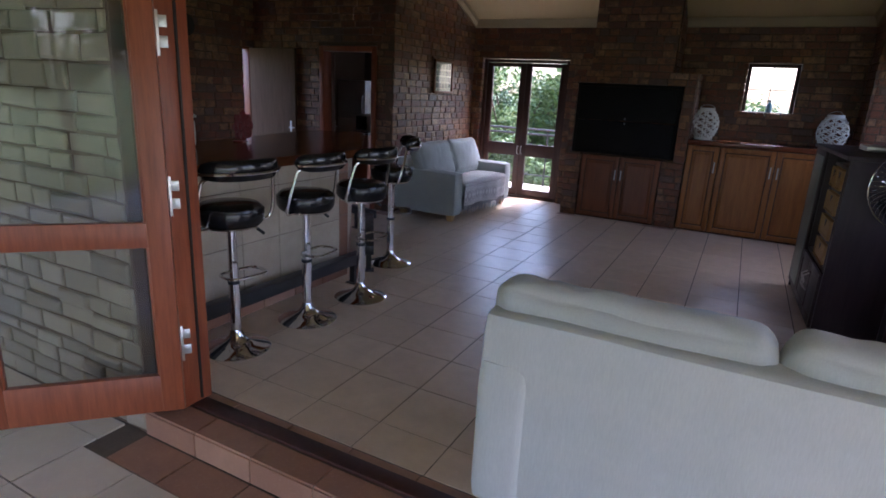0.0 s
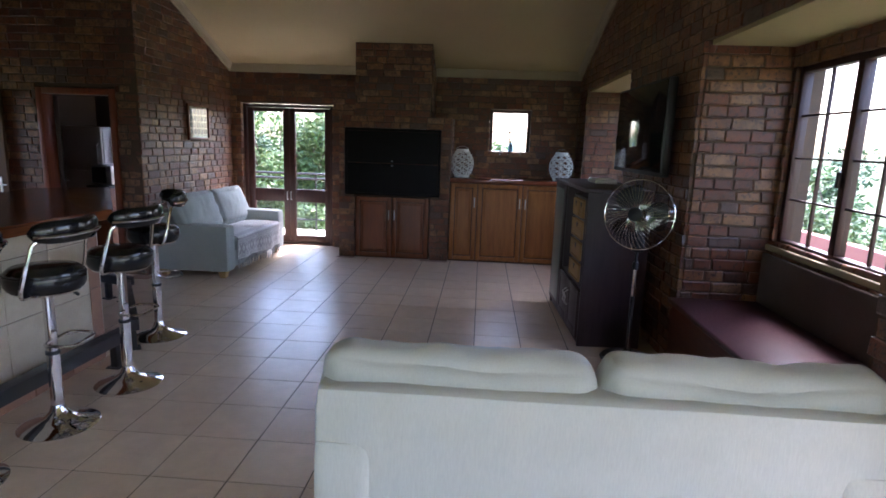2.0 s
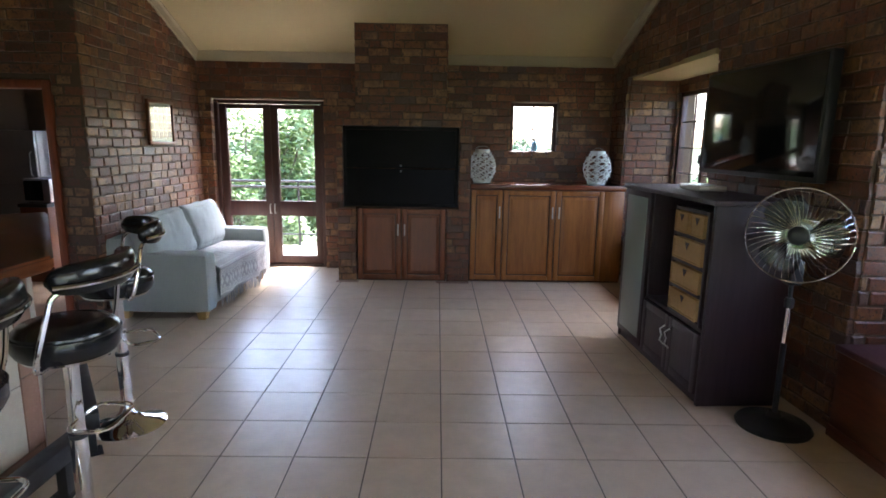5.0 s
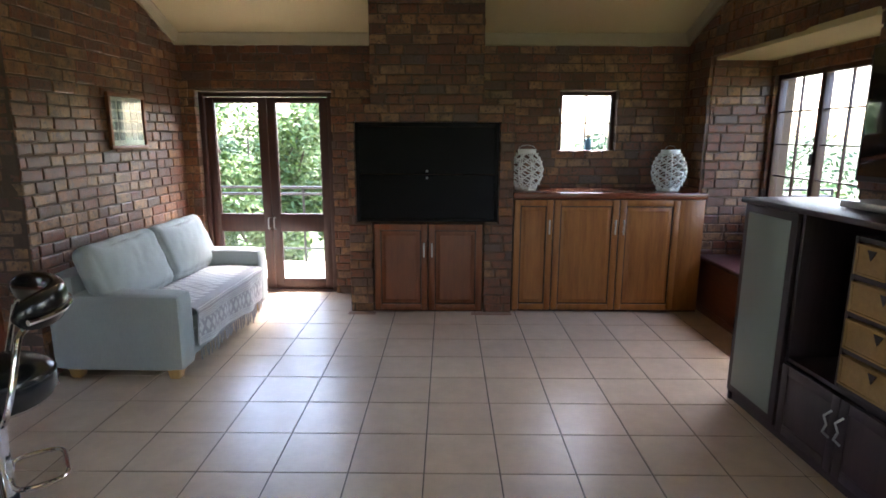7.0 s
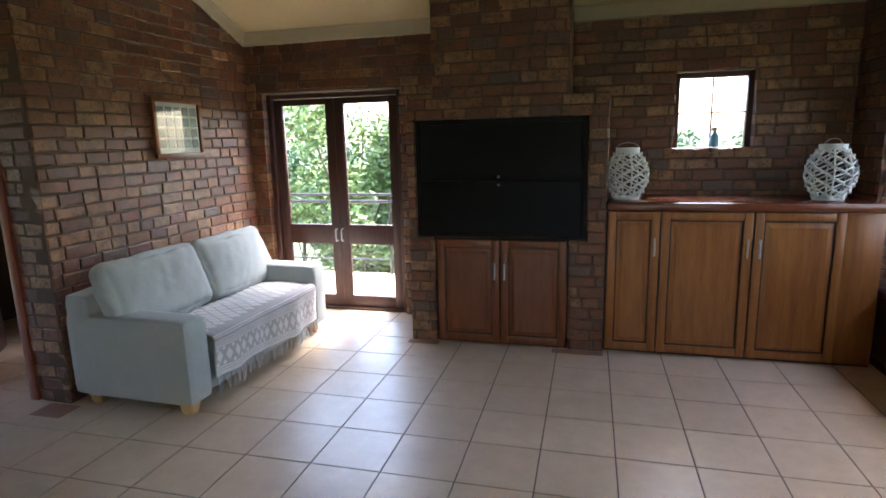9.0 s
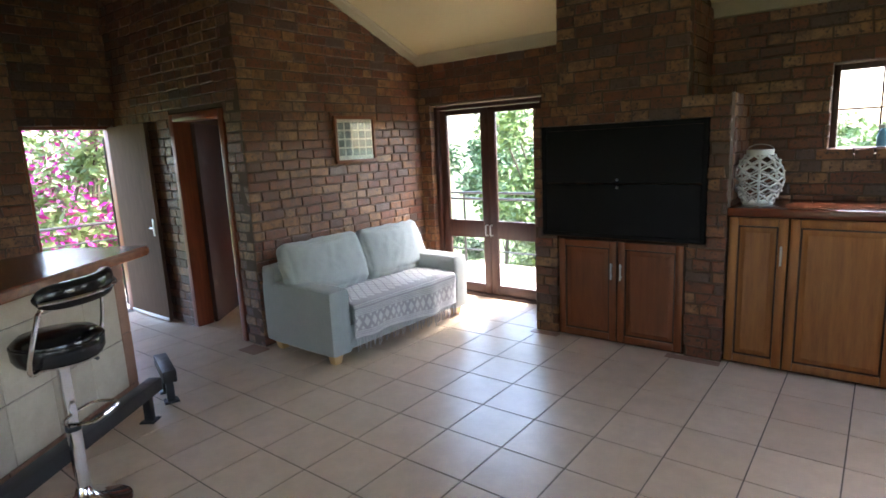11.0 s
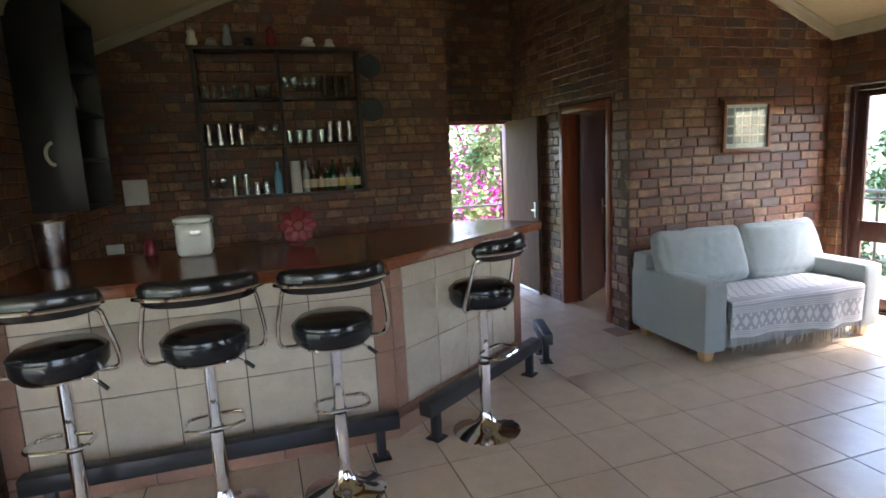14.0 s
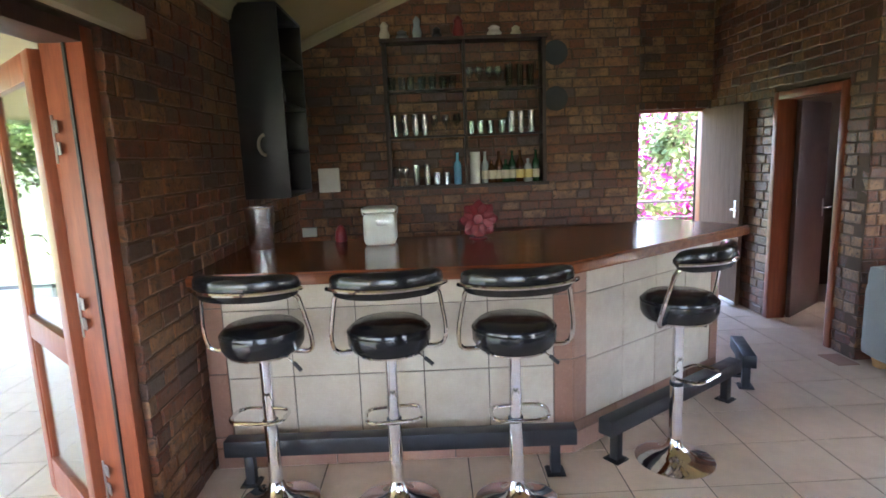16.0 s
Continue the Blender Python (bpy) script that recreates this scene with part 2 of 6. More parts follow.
def box(x0, x1, y0, y1, z0, z1, bevel=0.0, seg=2, bm=None):
    own = bm is None
    tmp = bmesh.new()
    bmesh.ops.create_cube(tmp, size=1.0)
    for v in tmp.verts:
        v.co = Vector((x0 + (v.co.x + 0.5) * (x1 - x0), y0 + (v.co.y + 0.5) * (y1 - y0), z0 + (v.co.z + 0.5) * (z1 - z0)))
    if bevel > 0:
        bmesh.ops.bevel(tmp, geom=tmp.edges[:], offset=bevel, segments=seg, affect="EDGES", profile=0.5)
    return tmp if own else merge(bm, tmp)


def merge(bm, tmp):
    me = bpy.data.meshes.new("tmp")
    tmp.to_mesh(me)
    tmp.free()
    bm.from_mesh(me)
    bpy.data.meshes.remove(me)
    return bm


def lathe(profile, seg=28, bm=None, centre=(0, 0), caps=True):
    """Turns a profile of (radius, z) about an upright axis."""
    bm = bm or bmesh.new()
    rings = []
    for r, z in profile:
        rings.append([bm.verts.new((centre[0] + r * math.cos(2 * math.pi * k / seg), centre[1] + r * math.sin(2 * math.pi * k / seg), z))
                      for k in range(seg)])
    for a, b in zip(rings, rings[1:]):
        for k in range(seg):
            bm.faces.new((a[k], a[(k + 1) % seg], b[(k + 1) % seg], b[k]))
    if caps:
        for ring in (rings[0], rings[-1]):
            if (ring[0].co - ring[seg // 2].co).length > 1e-4:
                bm.faces.new(ring)
    return bm


def tube(points, radius, seg=10, bm=None, closed=False):
    """A round bar along a line of points."""
    bm = bm or bmesh.new()
    pts = [Vector(p) for p in points]
    n = len(pts)
    rings = []
    side = None
    for i, p in enumerate(pts):
        a = pts[(i - 1) % n] if closed or i > 0 else p
        b = pts[(i + 1) % n] if closed or i < n - 1 else p
        d = (b - a).normalized()
        if side is None:
            side = d.orthogonal().normalized()
        side = (side - d * side.dot(d)).normalized()
        up = d.cross(side)
        rings.append([bm.verts.new(p + radius * (math.cos(2 * math.pi * k / seg) * side + math.sin(2 * math.pi * k / seg) * up)) for k in range(seg)])
    pairs = list(zip(rings, rings[1:])) + ([(rings[-1], rings[0])] if closed else [])
    for a, b in pairs:
        for k in range(seg):
            bm.faces.new((a[k], a[(k + 1) % seg], b[(k + 1) % seg], b[k]))
    if not closed:
        bm.faces.new(rings[0])
        bm.faces.new(rings[-1])
    return bm


def rounded(points, r, n=5):
    """A line of points with its inner corners rounded."""
    pts = [Vector(p) for p in points]
    out = [pts[0]]
    for a, b, c in zip(pts, pts[1:], pts[2:]):
        u, v = (a - b).normalized(), (c - b).normalized()
        k = min(r, (a - b).length / 2, (c - b).length / 2)
        p, q = b + u * k, b + v * k
        for i in range(n + 1):
            t = i / n
            out.append((1 - t) ** 2 * p + 2 * t * (1 - t) * b + t ** 2 * q)
    return out + [pts[-1]]


def cushion(x0, x1, y0, y1, z0, z1, r=0.06, puff=0.02, seed=0, cuts=10, sag=0.0, crease=0.0):
    """A soft block: rounded edges, bulging faces and slight dents."""
    bm = bmesh.new()
    bmesh.ops.create_cube(bm, size=2.0)
    bmesh.ops.subdivide_edges(bm, edges=bm.edges[:], cuts=cuts, use_grid_fill=True)
    half = Vector(((x1 - x0) / 2, (y1 - y0) / 2, (z1 - z0) / 2))
    mid = Vector(((x0 + x1) / 2, (y0 + y1) / 2, (z0 + z1) / 2))
    for v in bm.verts:
        q = v.co.copy()
        p = Vector((q.x * half.x, q.y * half.y, q.z * half.z))
        inner = Vector([max(-h + min(r, h), min(h - min(r, h), c)) for h, c in zip(half, p)])
        d = p - inner
        if d.length > 1e-6:
            p = inner + d.normalized() * min(r, *half)
        bulge = (1 - q.x * q.x) * (1 - q.y * q.y) + (1 - q.y * q.y) * (1 - q.z * q.z) + (1 - q.x * q.x) * (1 - q.z * q.z)
        out = Vector([q[i] if abs(q[i]) > 0.99 else 0 for i in range(3)])
        p += out * puff * bulge
        p += Vector((1, 1, 1)) * 0.35 * puff * noise.noise((mid + p) * 4.0 + Vector((seed * 7.3, 0, 0)))
        if sag:
            p.z -= sag * max(q.z, 0) * (1 - q.x * q.x) * (1 + 0.6 * noise.noise(Vector((p.x * 5 + seed, 0, 0))))
        if crease:
            fold = noise.noise(Vector((p.x * 9 + 5 * p.z, p.y * 6, p.z * 4 + seed * 3.1)))
            fine = noise.noise(Vector((p.x * 26 - 14 * p.z, p.y * 12, p.z * 9 + seed)))
            p += p.normalized() * crease * (0.4 - abs(fold) * 2.2 - 0.5 * abs(fine))
        v.co = mid + p
    return bm


# ---- camera-independent plan ----
WEST, EAST, SOUTH, NORTH = -5.08, 1.715, 2.07, 8.97
PORCH = -6.12  # wall with the plank door, behind the bar wall
EAVE, PITCH, RIDGE = 2.73, 0.42, (2.07 + 8.97) / 2
SOFA_X, HALL_Y = -3.64, 6.64


def ceil_at(y):
    return EAVE + PITCH * (min(y - SOUTH, NORTH - y))


COURSE, LONG, JOINT = 0.0885, 0.236, 0.012
brick_meshes = {}


def brick_variants(axis, sign):
    """Six shared meshes of one whole brick with a worn arris."""
    key = (axis, sign)
    if key not in brick_meshes:
        made = []
        for k in range(6):
            rnd = random.Random(k + 17)
            out = 0.006 + 0.008 * rnd.random()
            verts, faces = prism_brick(0, LONG - JOINT, 0, COURSE - JOINT, COURSE - JOINT, axis, sign, 0.0, out, rnd)
            me = bpy.data.meshes.new("brick")
            me.from_pydata(verts, [], faces)
            me.materials.append(BRICK)
            made.append(me)
        brick_meshes[key] = made
    return brick_meshes[key]


def place(axis, sign, face, u, w, z):
    return (u, face - sign * w, z) if axis == "x" else (face - sign * w, u, z)


def prism_brick(u0, u1, z0, za, zb, axis, sign, face, out, rnd):
    """A brick proud of the wall face: back edge at depth, softened front."""
    c = 0.006
    jig = [rnd.uniform(-0.006, 0.006) for _ in range(8)]
    deep = -0.10
    ring = lambda w, i: [(u0 + i, w, z0 + i), (u1 - i, w, z0 + i), (u1 - i, w, zb - i), (u0 + i, w, za - i)]
    pts = ring(deep, 0) + ring(out - c, 0) + ring(out, c)
    pts = [(u + (jig[k % 8] if k >= 4 else 0), w, z + (jig[(k + 3) % 8] if k >= 4 else 0)) for k, (u, w, z) in enumerate(pts)]
    verts = [place(axis, sign, face, u, -w, z) for u, w, z in pts]
    faces = []
    for r in (0, 4):
        for k in range(4):
            faces.append((r + k, r + (k + 1) % 4, r + 4 + (k + 1) % 4, r + 4 + k))
    faces.append((8, 9, 10, 11))
    return verts, faces


def brick_wall(name, axis, face, sign, u0, u1, top, holes=(), thick=0.2, base=0.0, label="", near=None, shift=0.0, knots=()):
    """A wall of brickwork. axis: the way it runs; sign: the side of the face that is seen (+1: towards larger coordinates).
    holes: (u0, u1, z0, z1). near: the stretch (u0, u1, z0, z1) whose bricks are objects of their own."""
    rnd = random.Random(name)
    bm = bmesh.new()
    edge = 0.008
    cuts = sorted({u0, u1, *knots, *[h[0] - edge for h in holes], *[h[1] + edge for h in holes]})
    cuts = [c for c in cuts if u0 <= c <= u1]
    for a, b in zip(cuts, cuts[1:]):
        mid = (a + b) / 2
        gaps = sorted((h[2] - edge if h[2] > base + 0.02 else h[2], h[3] + edge) for h in holes if h[0] - edge < mid < h[1] + edge)
        low = base
        spans = []
        for g0, g1 in gaps:
            if g0 > low + 0.005:
                spans.append((low, g0, g0))
            low = g1
        spans.append((low, top(a), top(b)))
        for lo, ta, tb in spans:
            if min(ta, tb) < lo:
                continue
            vs = [bm.verts.new(place(axis, sign, face, u, w, z)) for w in (0, thick) for u, z in ((a, lo), (b, lo), (b, tb), (a, ta))]
            for f in ((0, 1, 2, 3), (7, 6, 5, 4), (0, 4, 5, 1), (1, 5, 6, 2), (2, 6, 7, 3), (3, 7, 4, 0)):
                bm.faces.new([vs[i] for i in f])
    wall = part(name, bm, MORTAR, None, smooth=False)
    tagged(wall, label or "brown clinker face-brick wall with dark recessed joints", "wall", kind="structure")
    verts, faces, count = [], [], 0
    z = base + JOINT / 2
    highest = max(top(u) for u in (u0, u1, *knots))
    while z < highest:
        z1 = z + COURSE - JOINT
        u = u0 - rnd.uniform(0.1, 0.9) * LONG - shift
        while u < u1:
            length = LONG * rnd.choice((1.0, 1.0, 1.0, 0.78, 0.6, 0.56))
            pieces = [(max(u, u0 + 0.002), min(u + length - JOINT, u1 - 0.002))]
            for h in holes:
                if h[2] < (z + z1) / 2 < h[3]:
                    pieces = [q for a, b in pieces for q in ((a, min(b, h[0])), (max(a, h[1]), b)) if q[1] - q[0] > 0.015]
            for a, b in pieces:
                if b - a < 0.02:
                    continue
                ta, tb = min(z1, top(a) - 0.004), min(z1, top(b) - 0.004)
                if min(ta, tb) < z + 0.016:
                    continue
                whole = b - a > LONG - JOINT - 1e-4 and min(ta, tb) > z1 - 1e-6
                if whole and near and count < 290 and near[0] < a and b < near[1] and near[2] < z and z1 < near[3]:
                    ob = new("brick", rnd.choice(brick_variants(axis, sign)))
                    ob.location = place(axis, sign, face, a, 0, z)
                    ob.parent = wall
                    count += 1
                else:
                    v, f = prism_brick(a, b, z, ta, tb, axis, sign, face, 0.006 + 0.008 * rnd.random(), rnd)
                    if near and count < 290 and near[0] < a and b < near[1] and near[2] < z and z1 < near[3]:
                        me = bpy.data.meshes.new("brick")
                        me.from_pydata(v, [], f)
                        me.materials.append(BRICK)
                        ob = new("brick", me)
                        ob.parent = wall
                        count += 1
                        continue
                    faces += [tuple(i + len(verts) for i in q) for q in f]
                    verts += v
            u += length
        z += COURSE
    me = bpy.data.meshes.new("brickwork")
    me.from_pydata(verts, [], faces)
    me.materials.append(BRICKS)
    rest = new("brickwork", me)
    rest.parent = wall
    tagged(rest, kind="stuff")
    return wall


# ---- walls ----
flat = lambda h: (lambda u: h)
DOOR = (-3.475, -2.045, 0.0, 2.19)
WIN = (0.365, 0.97, 1.55, 2.205)
brick_wall("wall_north", "x", NORTH, -1, SOFA_X, EAST, flat(EAVE + 0.02), (DOOR, WIN), 0.26, near=(-0.2, 1.6, 1.15, 2.6))
def swing(ob, x, y, degrees):
    """Turns a wall about an upright line: two walls stand a little out of square."""
    ob.matrix_world = pose(x, y, 0, 0, 0, degrees) @ pose(-x, -y, 0) @ ob.matrix_world
    return ob


swing(brick_wall("wall_sofa", "y", SOFA_X, 1, HALL_Y - 0.01, NORTH, ceil_at, (), 0.22, near=(6.5, 9.1, 0.3, 3.7)), SOFA_X, NORTH, -1.0)
HALLDOOR = (-4.9, -3.945, 0.0, 2.17)
brick_wall("wall_hall", "x", HALL_Y, -1, PORCH, SOFA_X - 0.05, lambda u: ceil_at(HALL_Y), (HALLDOOR,), 0.22, near=(-5.6, -3.4, 0, 3.6))
OUTDOOR = (5.72, 6.6, 0.0, 2.14)
NIB_Y = 5.42
brick_wall("wall_west", "y", WEST, 1, SOUTH, NIB_Y - 0.005, ceil_at, (), 0.22, near=(4.0, 5.42, 0.9, 2.9))
brick_wall("wall_porch", "y", PORCH, 1, NIB_Y, HALL_Y, ceil_at, (OUTDOOR,), 0.22, knots=(RIDGE,))
OPENING = (-1.93, 1.76, -0.2, 2.27)
brick_wall("wall_nib", "x", NIB_Y, 1, PORCH + 0.002, WEST - 0.02, lambda u: ceil_at(5.4), (), 0.2, label="brick return wall of the recess before the plank door")
brick_wall("wall_south", "x", SOUTH, 1, WEST - 0.22, EAST + 0.4, flat(EAVE), (OPENING,), 0.22, base=-0.2, near=(-4.7, -1.9, 0.0, 2.6))
BAY1, BAY2 = (2.6, 4.64, 0.0, 2.5), (6.42, 8.48, 0.0, 2.5)
swing(brick_wall("wall_east", "y", EAST - 0.02, -1, SOUTH, NORTH, ceil_at, (BAY1, BAY2), 0.22, near=(4.4, 6.6, 0.7, 2.6), knots=(RIDGE,)), EAST - 0.02, 8.42, 2.2)
OUTERS = (2.47, 2.29)
SILL, HEAD = 1.03, 2.31
for n, (b0, b1, _, h) in enumerate((BAY1, BAY2), 1):
    OUTER = OUTERS[n - 1]
    brick_wall("wall_bay_%d_north" % n, "x", b1, -1, (1.86, 1.715)[n - 1], OUTER + 0.2, flat(h), (), 0.2, near=(1.5, 2.7, 0.4, 2.5), shift=0.05)
    brick_wall("wall_bay_%d_south" % n, "x", b0, 1, (1.94, 1.795)[n - 1], OUTER + 0.2, flat(h), (), 0.2, shift=0.05)
    brick_wall("wall_bay_%d_outer" % n, "y", OUTER, -1, b0, b1, flat(h), ((b0 + 0.04, b1 - 0.06, SILL, HEAD),), 0.2)
    bm = box((1.88, 1.735)[n - 1], OUTER + 0.2, b0 + 0.01, b1 - 0.01, h - 0.05, h + 0.0, 0.004)
    tagged(part("ceiling_bay_%d" % n, bm, PLASTER), "cream plastered soffit over the window seat bay", "ceiling", kind="structure")

# ceiling planes with their cornices
for name, ya, yb in (("ceiling_north", RIDGE, NORTH + 0.3), ("ceiling_south", RIDGE, SOUTH - 0.3)):
    bm = bmesh.new()
    za, zb = EAVE + PITCH * (NORTH - RIDGE), EAVE - PITCH * 0.3
    vs = [bm.verts.new(p) for dz in (0.0, 0.08) for p in ((PORCH - 0.3, ya, za + dz), (EAST + 0.5, ya, za + dz), (EAST + 0.5, yb, zb + dz), (PORCH - 0.3, yb, zb + dz))]
    for f in ((0, 1, 2, 3), (7, 6, 5, 4), (0, 4, 5, 1), (1, 5, 6, 2), (2, 6, 7, 3), (3, 7, 4, 0)):
        bm.faces.new([vs[i] for i in f])
    tagged(part(name, bm, PLASTER, smooth=False), "sloping cream painted ceiling boards", "ceiling", kind="structure")


def cornice(name, a, b, inward):
    a, b, inward = Vector(a), Vector(b), Vector(inward)
    bm = bmesh.new()
    prof = [(0.0, -0.085), (0.032, -0.085), (0.038, -0.06), (0.055, -0.025), (0.082, -0.012), (0.082, 0.0), (0.0, 0.0)]
    rows = [[bm.verts.new(p + inward * o + Vector((0, 0, d))) for o, d in prof] for p in (a, b)]
    for k in range(len(prof)):
        bm.faces.new((rows[0][k], rows[0][(k + 1) % len(prof)], rows[1][(k + 1) % len(prof)], rows[1][k]))
    bm.faces.new(rows[0])
    bm.faces.new(rows[1][::-1])
    tagged(part(name, bm, CORNICE), "cream moulded cornice", "trim", kind="structure")


cornice("trim_cornice_north", (SOFA_X, NORTH, EAVE), (EAST, NORTH, EAVE), (0, -1, 0.42))
cornice("trim_cornice_south", (WEST, SOUTH, EAVE), (EAST, SOUTH, EAVE), (0, 1, 0.42))
cornice("trim_cornice_sofa", (SOFA_X, NORTH, EAVE), (SOFA_X - 0.04, HALL_Y, ceil_at(HALL_Y)), (1, 0, 0))
cornice("trim_cornice_hall", (PORCH, HALL_Y, ceil_at(HALL_Y)), (SOFA_X, HALL_Y, ceil_at(HALL_Y)), (0, -1, -0.42))
cornice("trim_cornice_west_a", (WEST, SOUTH, EAVE), (WEST, NIB_Y, ceil_at(NIB_Y)), (1, 0, 0))
cornice("trim_cornice_west_b", (PORCH, RIDGE, ceil_at(RIDGE)), (PORCH, HALL_Y, ceil_at(HALL_Y)), (1, 0, 0))
cornice("trim_cornice_east_a", (EAST + 0.245, SOUTH, EAVE), (EAST + 0.1, RIDGE, ceil_at(RIDGE)), (-1, 0, 0))
cornice("trim_cornice_east_b", (EAST + 0.1, RIDGE, ceil_at(RIDGE)), (EAST - 0.045, NORTH, EAVE), (-1, 0, 0))

# floor slab
bm = box(PORCH - 0.2, EAST + 0.9, SOUTH, NORTH + 0.25, -0.22, -0.004)
floor = tagged(part("floor", bm, GROUT, smooth=False), "beige ceramic floor tiles with dark grout, glossy", "floor", kind="structure")


# ---- glazed doors and windows ----
def pane(x0, x1, y0, y1, z0, z1, parent):
    ob = part("pane", box(x0, x1, y0, y1, z0, z1), PANE, parent, smooth=False)
    ob.visible_shadow = False
    return ob


def glass_leaf(parent, w, h, mat, rails=(0.14, 0.68, 0.88), stile=0.095, top=0.1, deep=0.042):
    """A glazed door leaf along x from the hinge at 0: stiles, rails and two panes."""
    for x in (0.0, w - stile):
        part("stile", box(x, x + stile, -deep / 2, deep / 2, 0, h, 0.004), mat, parent)
    for z0, z1 in ((0.0, rails[0]), (rails[1], rails[2]), (h - top, h)):
        part("rail", box(stile - 0.001, w - stile + 0.001, -deep / 2 + 0.002, deep / 2 - 0.002, z0, z1, 0.004), mat, parent)
    for z0, z1 in ((rails[0], rails[1]), (rails[2], h - top)):
        pane(stile, w - stile, -0.003, 0.003, z0, z1, parent)
        for x in (stile, w - stile - 0.012):
            part("bead", box(x, x + 0.012, -0.014, 0.014, z0, z1, 0.003), mat, parent)


def lever(parent, x, y, z, side):
    bm = box(x - 0.016, x + 0.016, y - 0.004, y + 0.004, z - 0.09, z + 0.09, 0.003)
    tube(rounded([(x, y, z), (x, y + side * 0.045, z), (x + 0.1, y + side * 0.045, z)], 0.015), 0.008, 8, bm)
    part("door_handle", bm, STEEL, parent, "worn brass-coloured lever handle")


door_1 = tagged(thing("door_1", -3.465, 9.08, 0), "closed double glazed door in dark red wood frame", "door", kind="structure")
for x0, x1, z0, z1 in ((0, 0.05, 0, 2.185), (1.37, 1.42, 0, 2.185), (0.05, 1.37, 2.14, 2.185), (0.05, 1.37, -0.004, 0.03)):
    part("door_frame", box(x0, x1, -0.06, 0.06, z0, z1, 0.004), DARKFRAME, door_1)
for hx, sgn in ((0.053, 1), (1.367, -1)):
    leaf = new("door_leaf")
    leaf.parent = door_1
    leaf.matrix_basis = pose(hx, 0.0, 0.033, 0, 0, 0 if sgn > 0 else 180)
    glass_leaf(leaf, 0.655, 2.102, DARKFRAME, (0.11, 0.65, 0.85), 0.085, 0.06)
bm = tube(rounded([(0.68, -0.025, 0.72), (0.68, -0.07, 0.72), (0.68, -0.07, 0.84), (0.68, -0.025, 0.84)], 0.02), 0.007, 8)
part("door_handle", bm, STEEL, door_1, "curved brass pull handle")
bm = tube(rounded([(0.74, -0.025, 0.72), (0.74, -0.07, 0.72), (0.74, -0.07, 0.84), (0.74, -0.025, 0.84)], 0.02), 0.007, 8)
part("door_handle", bm, STEEL, door_1, "curved brass pull handle")


def window(name, axis, face, u0, u1, z0, z1, lights, cols, rows, deep=0.07):
    """A casement window: outer frame, mullions, glazing bars and panes."""
    win = tagged(thing(name, 0, 0, 0), "dark wooden window with small-paned glazing bars", "window", kind="structure")
    span = lambda a, b, w0, w1, c, d: (a, b, face + w0, face + w1, c, d) if axis == "x" else (face + w0, face + w1, a, b, c, d)
    f = 0.045
    for a, b, c, d in ((u0, u0 + f, z0, z1), (u1 - f, u1, z0, z1), (u0 + f, u1 - f, z1 - f, z1), (u0 + f, u1 - f, z0, z0 + f)):
        part("window_frame", box(*span(a, b, -deep / 2, deep / 2, c, d), 0.004), DARKFRAME, win)
    step = (u1 - u0 - 2 * f) / lights
    for k in range(lights):
        a, b = u0 + f + k * step, u0 + f + (k + 1) * step
        if k:
            part("mullion", box(*span(a - 0.03, a + 0.03, -deep / 2 - 0.002, deep / 2 + 0.002, z0 + f, z1 - f), 0.004), DARKFRAME, win)
        a, b = a + (0.03 if k else 0), b - (0.03 if k < lights - 1 else 0)
        for i in range(1, cols):
            u = a + (b - a) * i / cols
            part("glazing_bar", box(*span(u - 0.007, u + 0.007, -0.012, 0.012, z0 + f, z1 - f), 0.002), DARKFRAME, win)
        for i in range(1, rows):
            z = z0 + f + (z1 - z0 - 2 * f) * i / rows
            part("glazing_bar", box(*span(a, b, -0.013, 0.013, z - 0.007, z + 0.007), 0.002), DARKFRAME, win)
        for i in range(cols):
            for j in range(rows):
                p0, p1 = a + (b - a) * i / cols, a + (b - a) * (i + 1) / cols
                q0, q1 = [z0 + f + (z1 - z0 - 2 * f) * q / rows for q in (j, j + 1)]
                pane(*span(p0 + 0.006, p1 - 0.006, -0.002, 0.002, q0 + 0.006, q1 - 0.006), win)
    return win


window("window_1", "x", 9.08, WIN[0], WIN[1], WIN[2], WIN[3], 1, 2, 2)
for n, (b0, b1, _, h) in enumerate((BAY1, BAY2), 2):
    OUTER = OUTERS[n - 2]
    w = window("window_%d" % n, "y", OUTER + 0.06, b0 + 0.04, b1 - 0.06, SILL, HEAD, 3, 2, 4)
    part("window_sill", box(OUTER - 0.03, OUTER + 0.03, b0 + 0.003, b1 - 0.003, SILL - 0.05, SILL - 0.005, 0.012), CORNICE, w, "chipped pale plaster window sill")
    part("stay", box(OUTER + 0.0, OUTER + 0.022, b1 - 0.72, b1 - 0.69, 1.5, 1.6, 0.004), BLACKSTEEL, w)

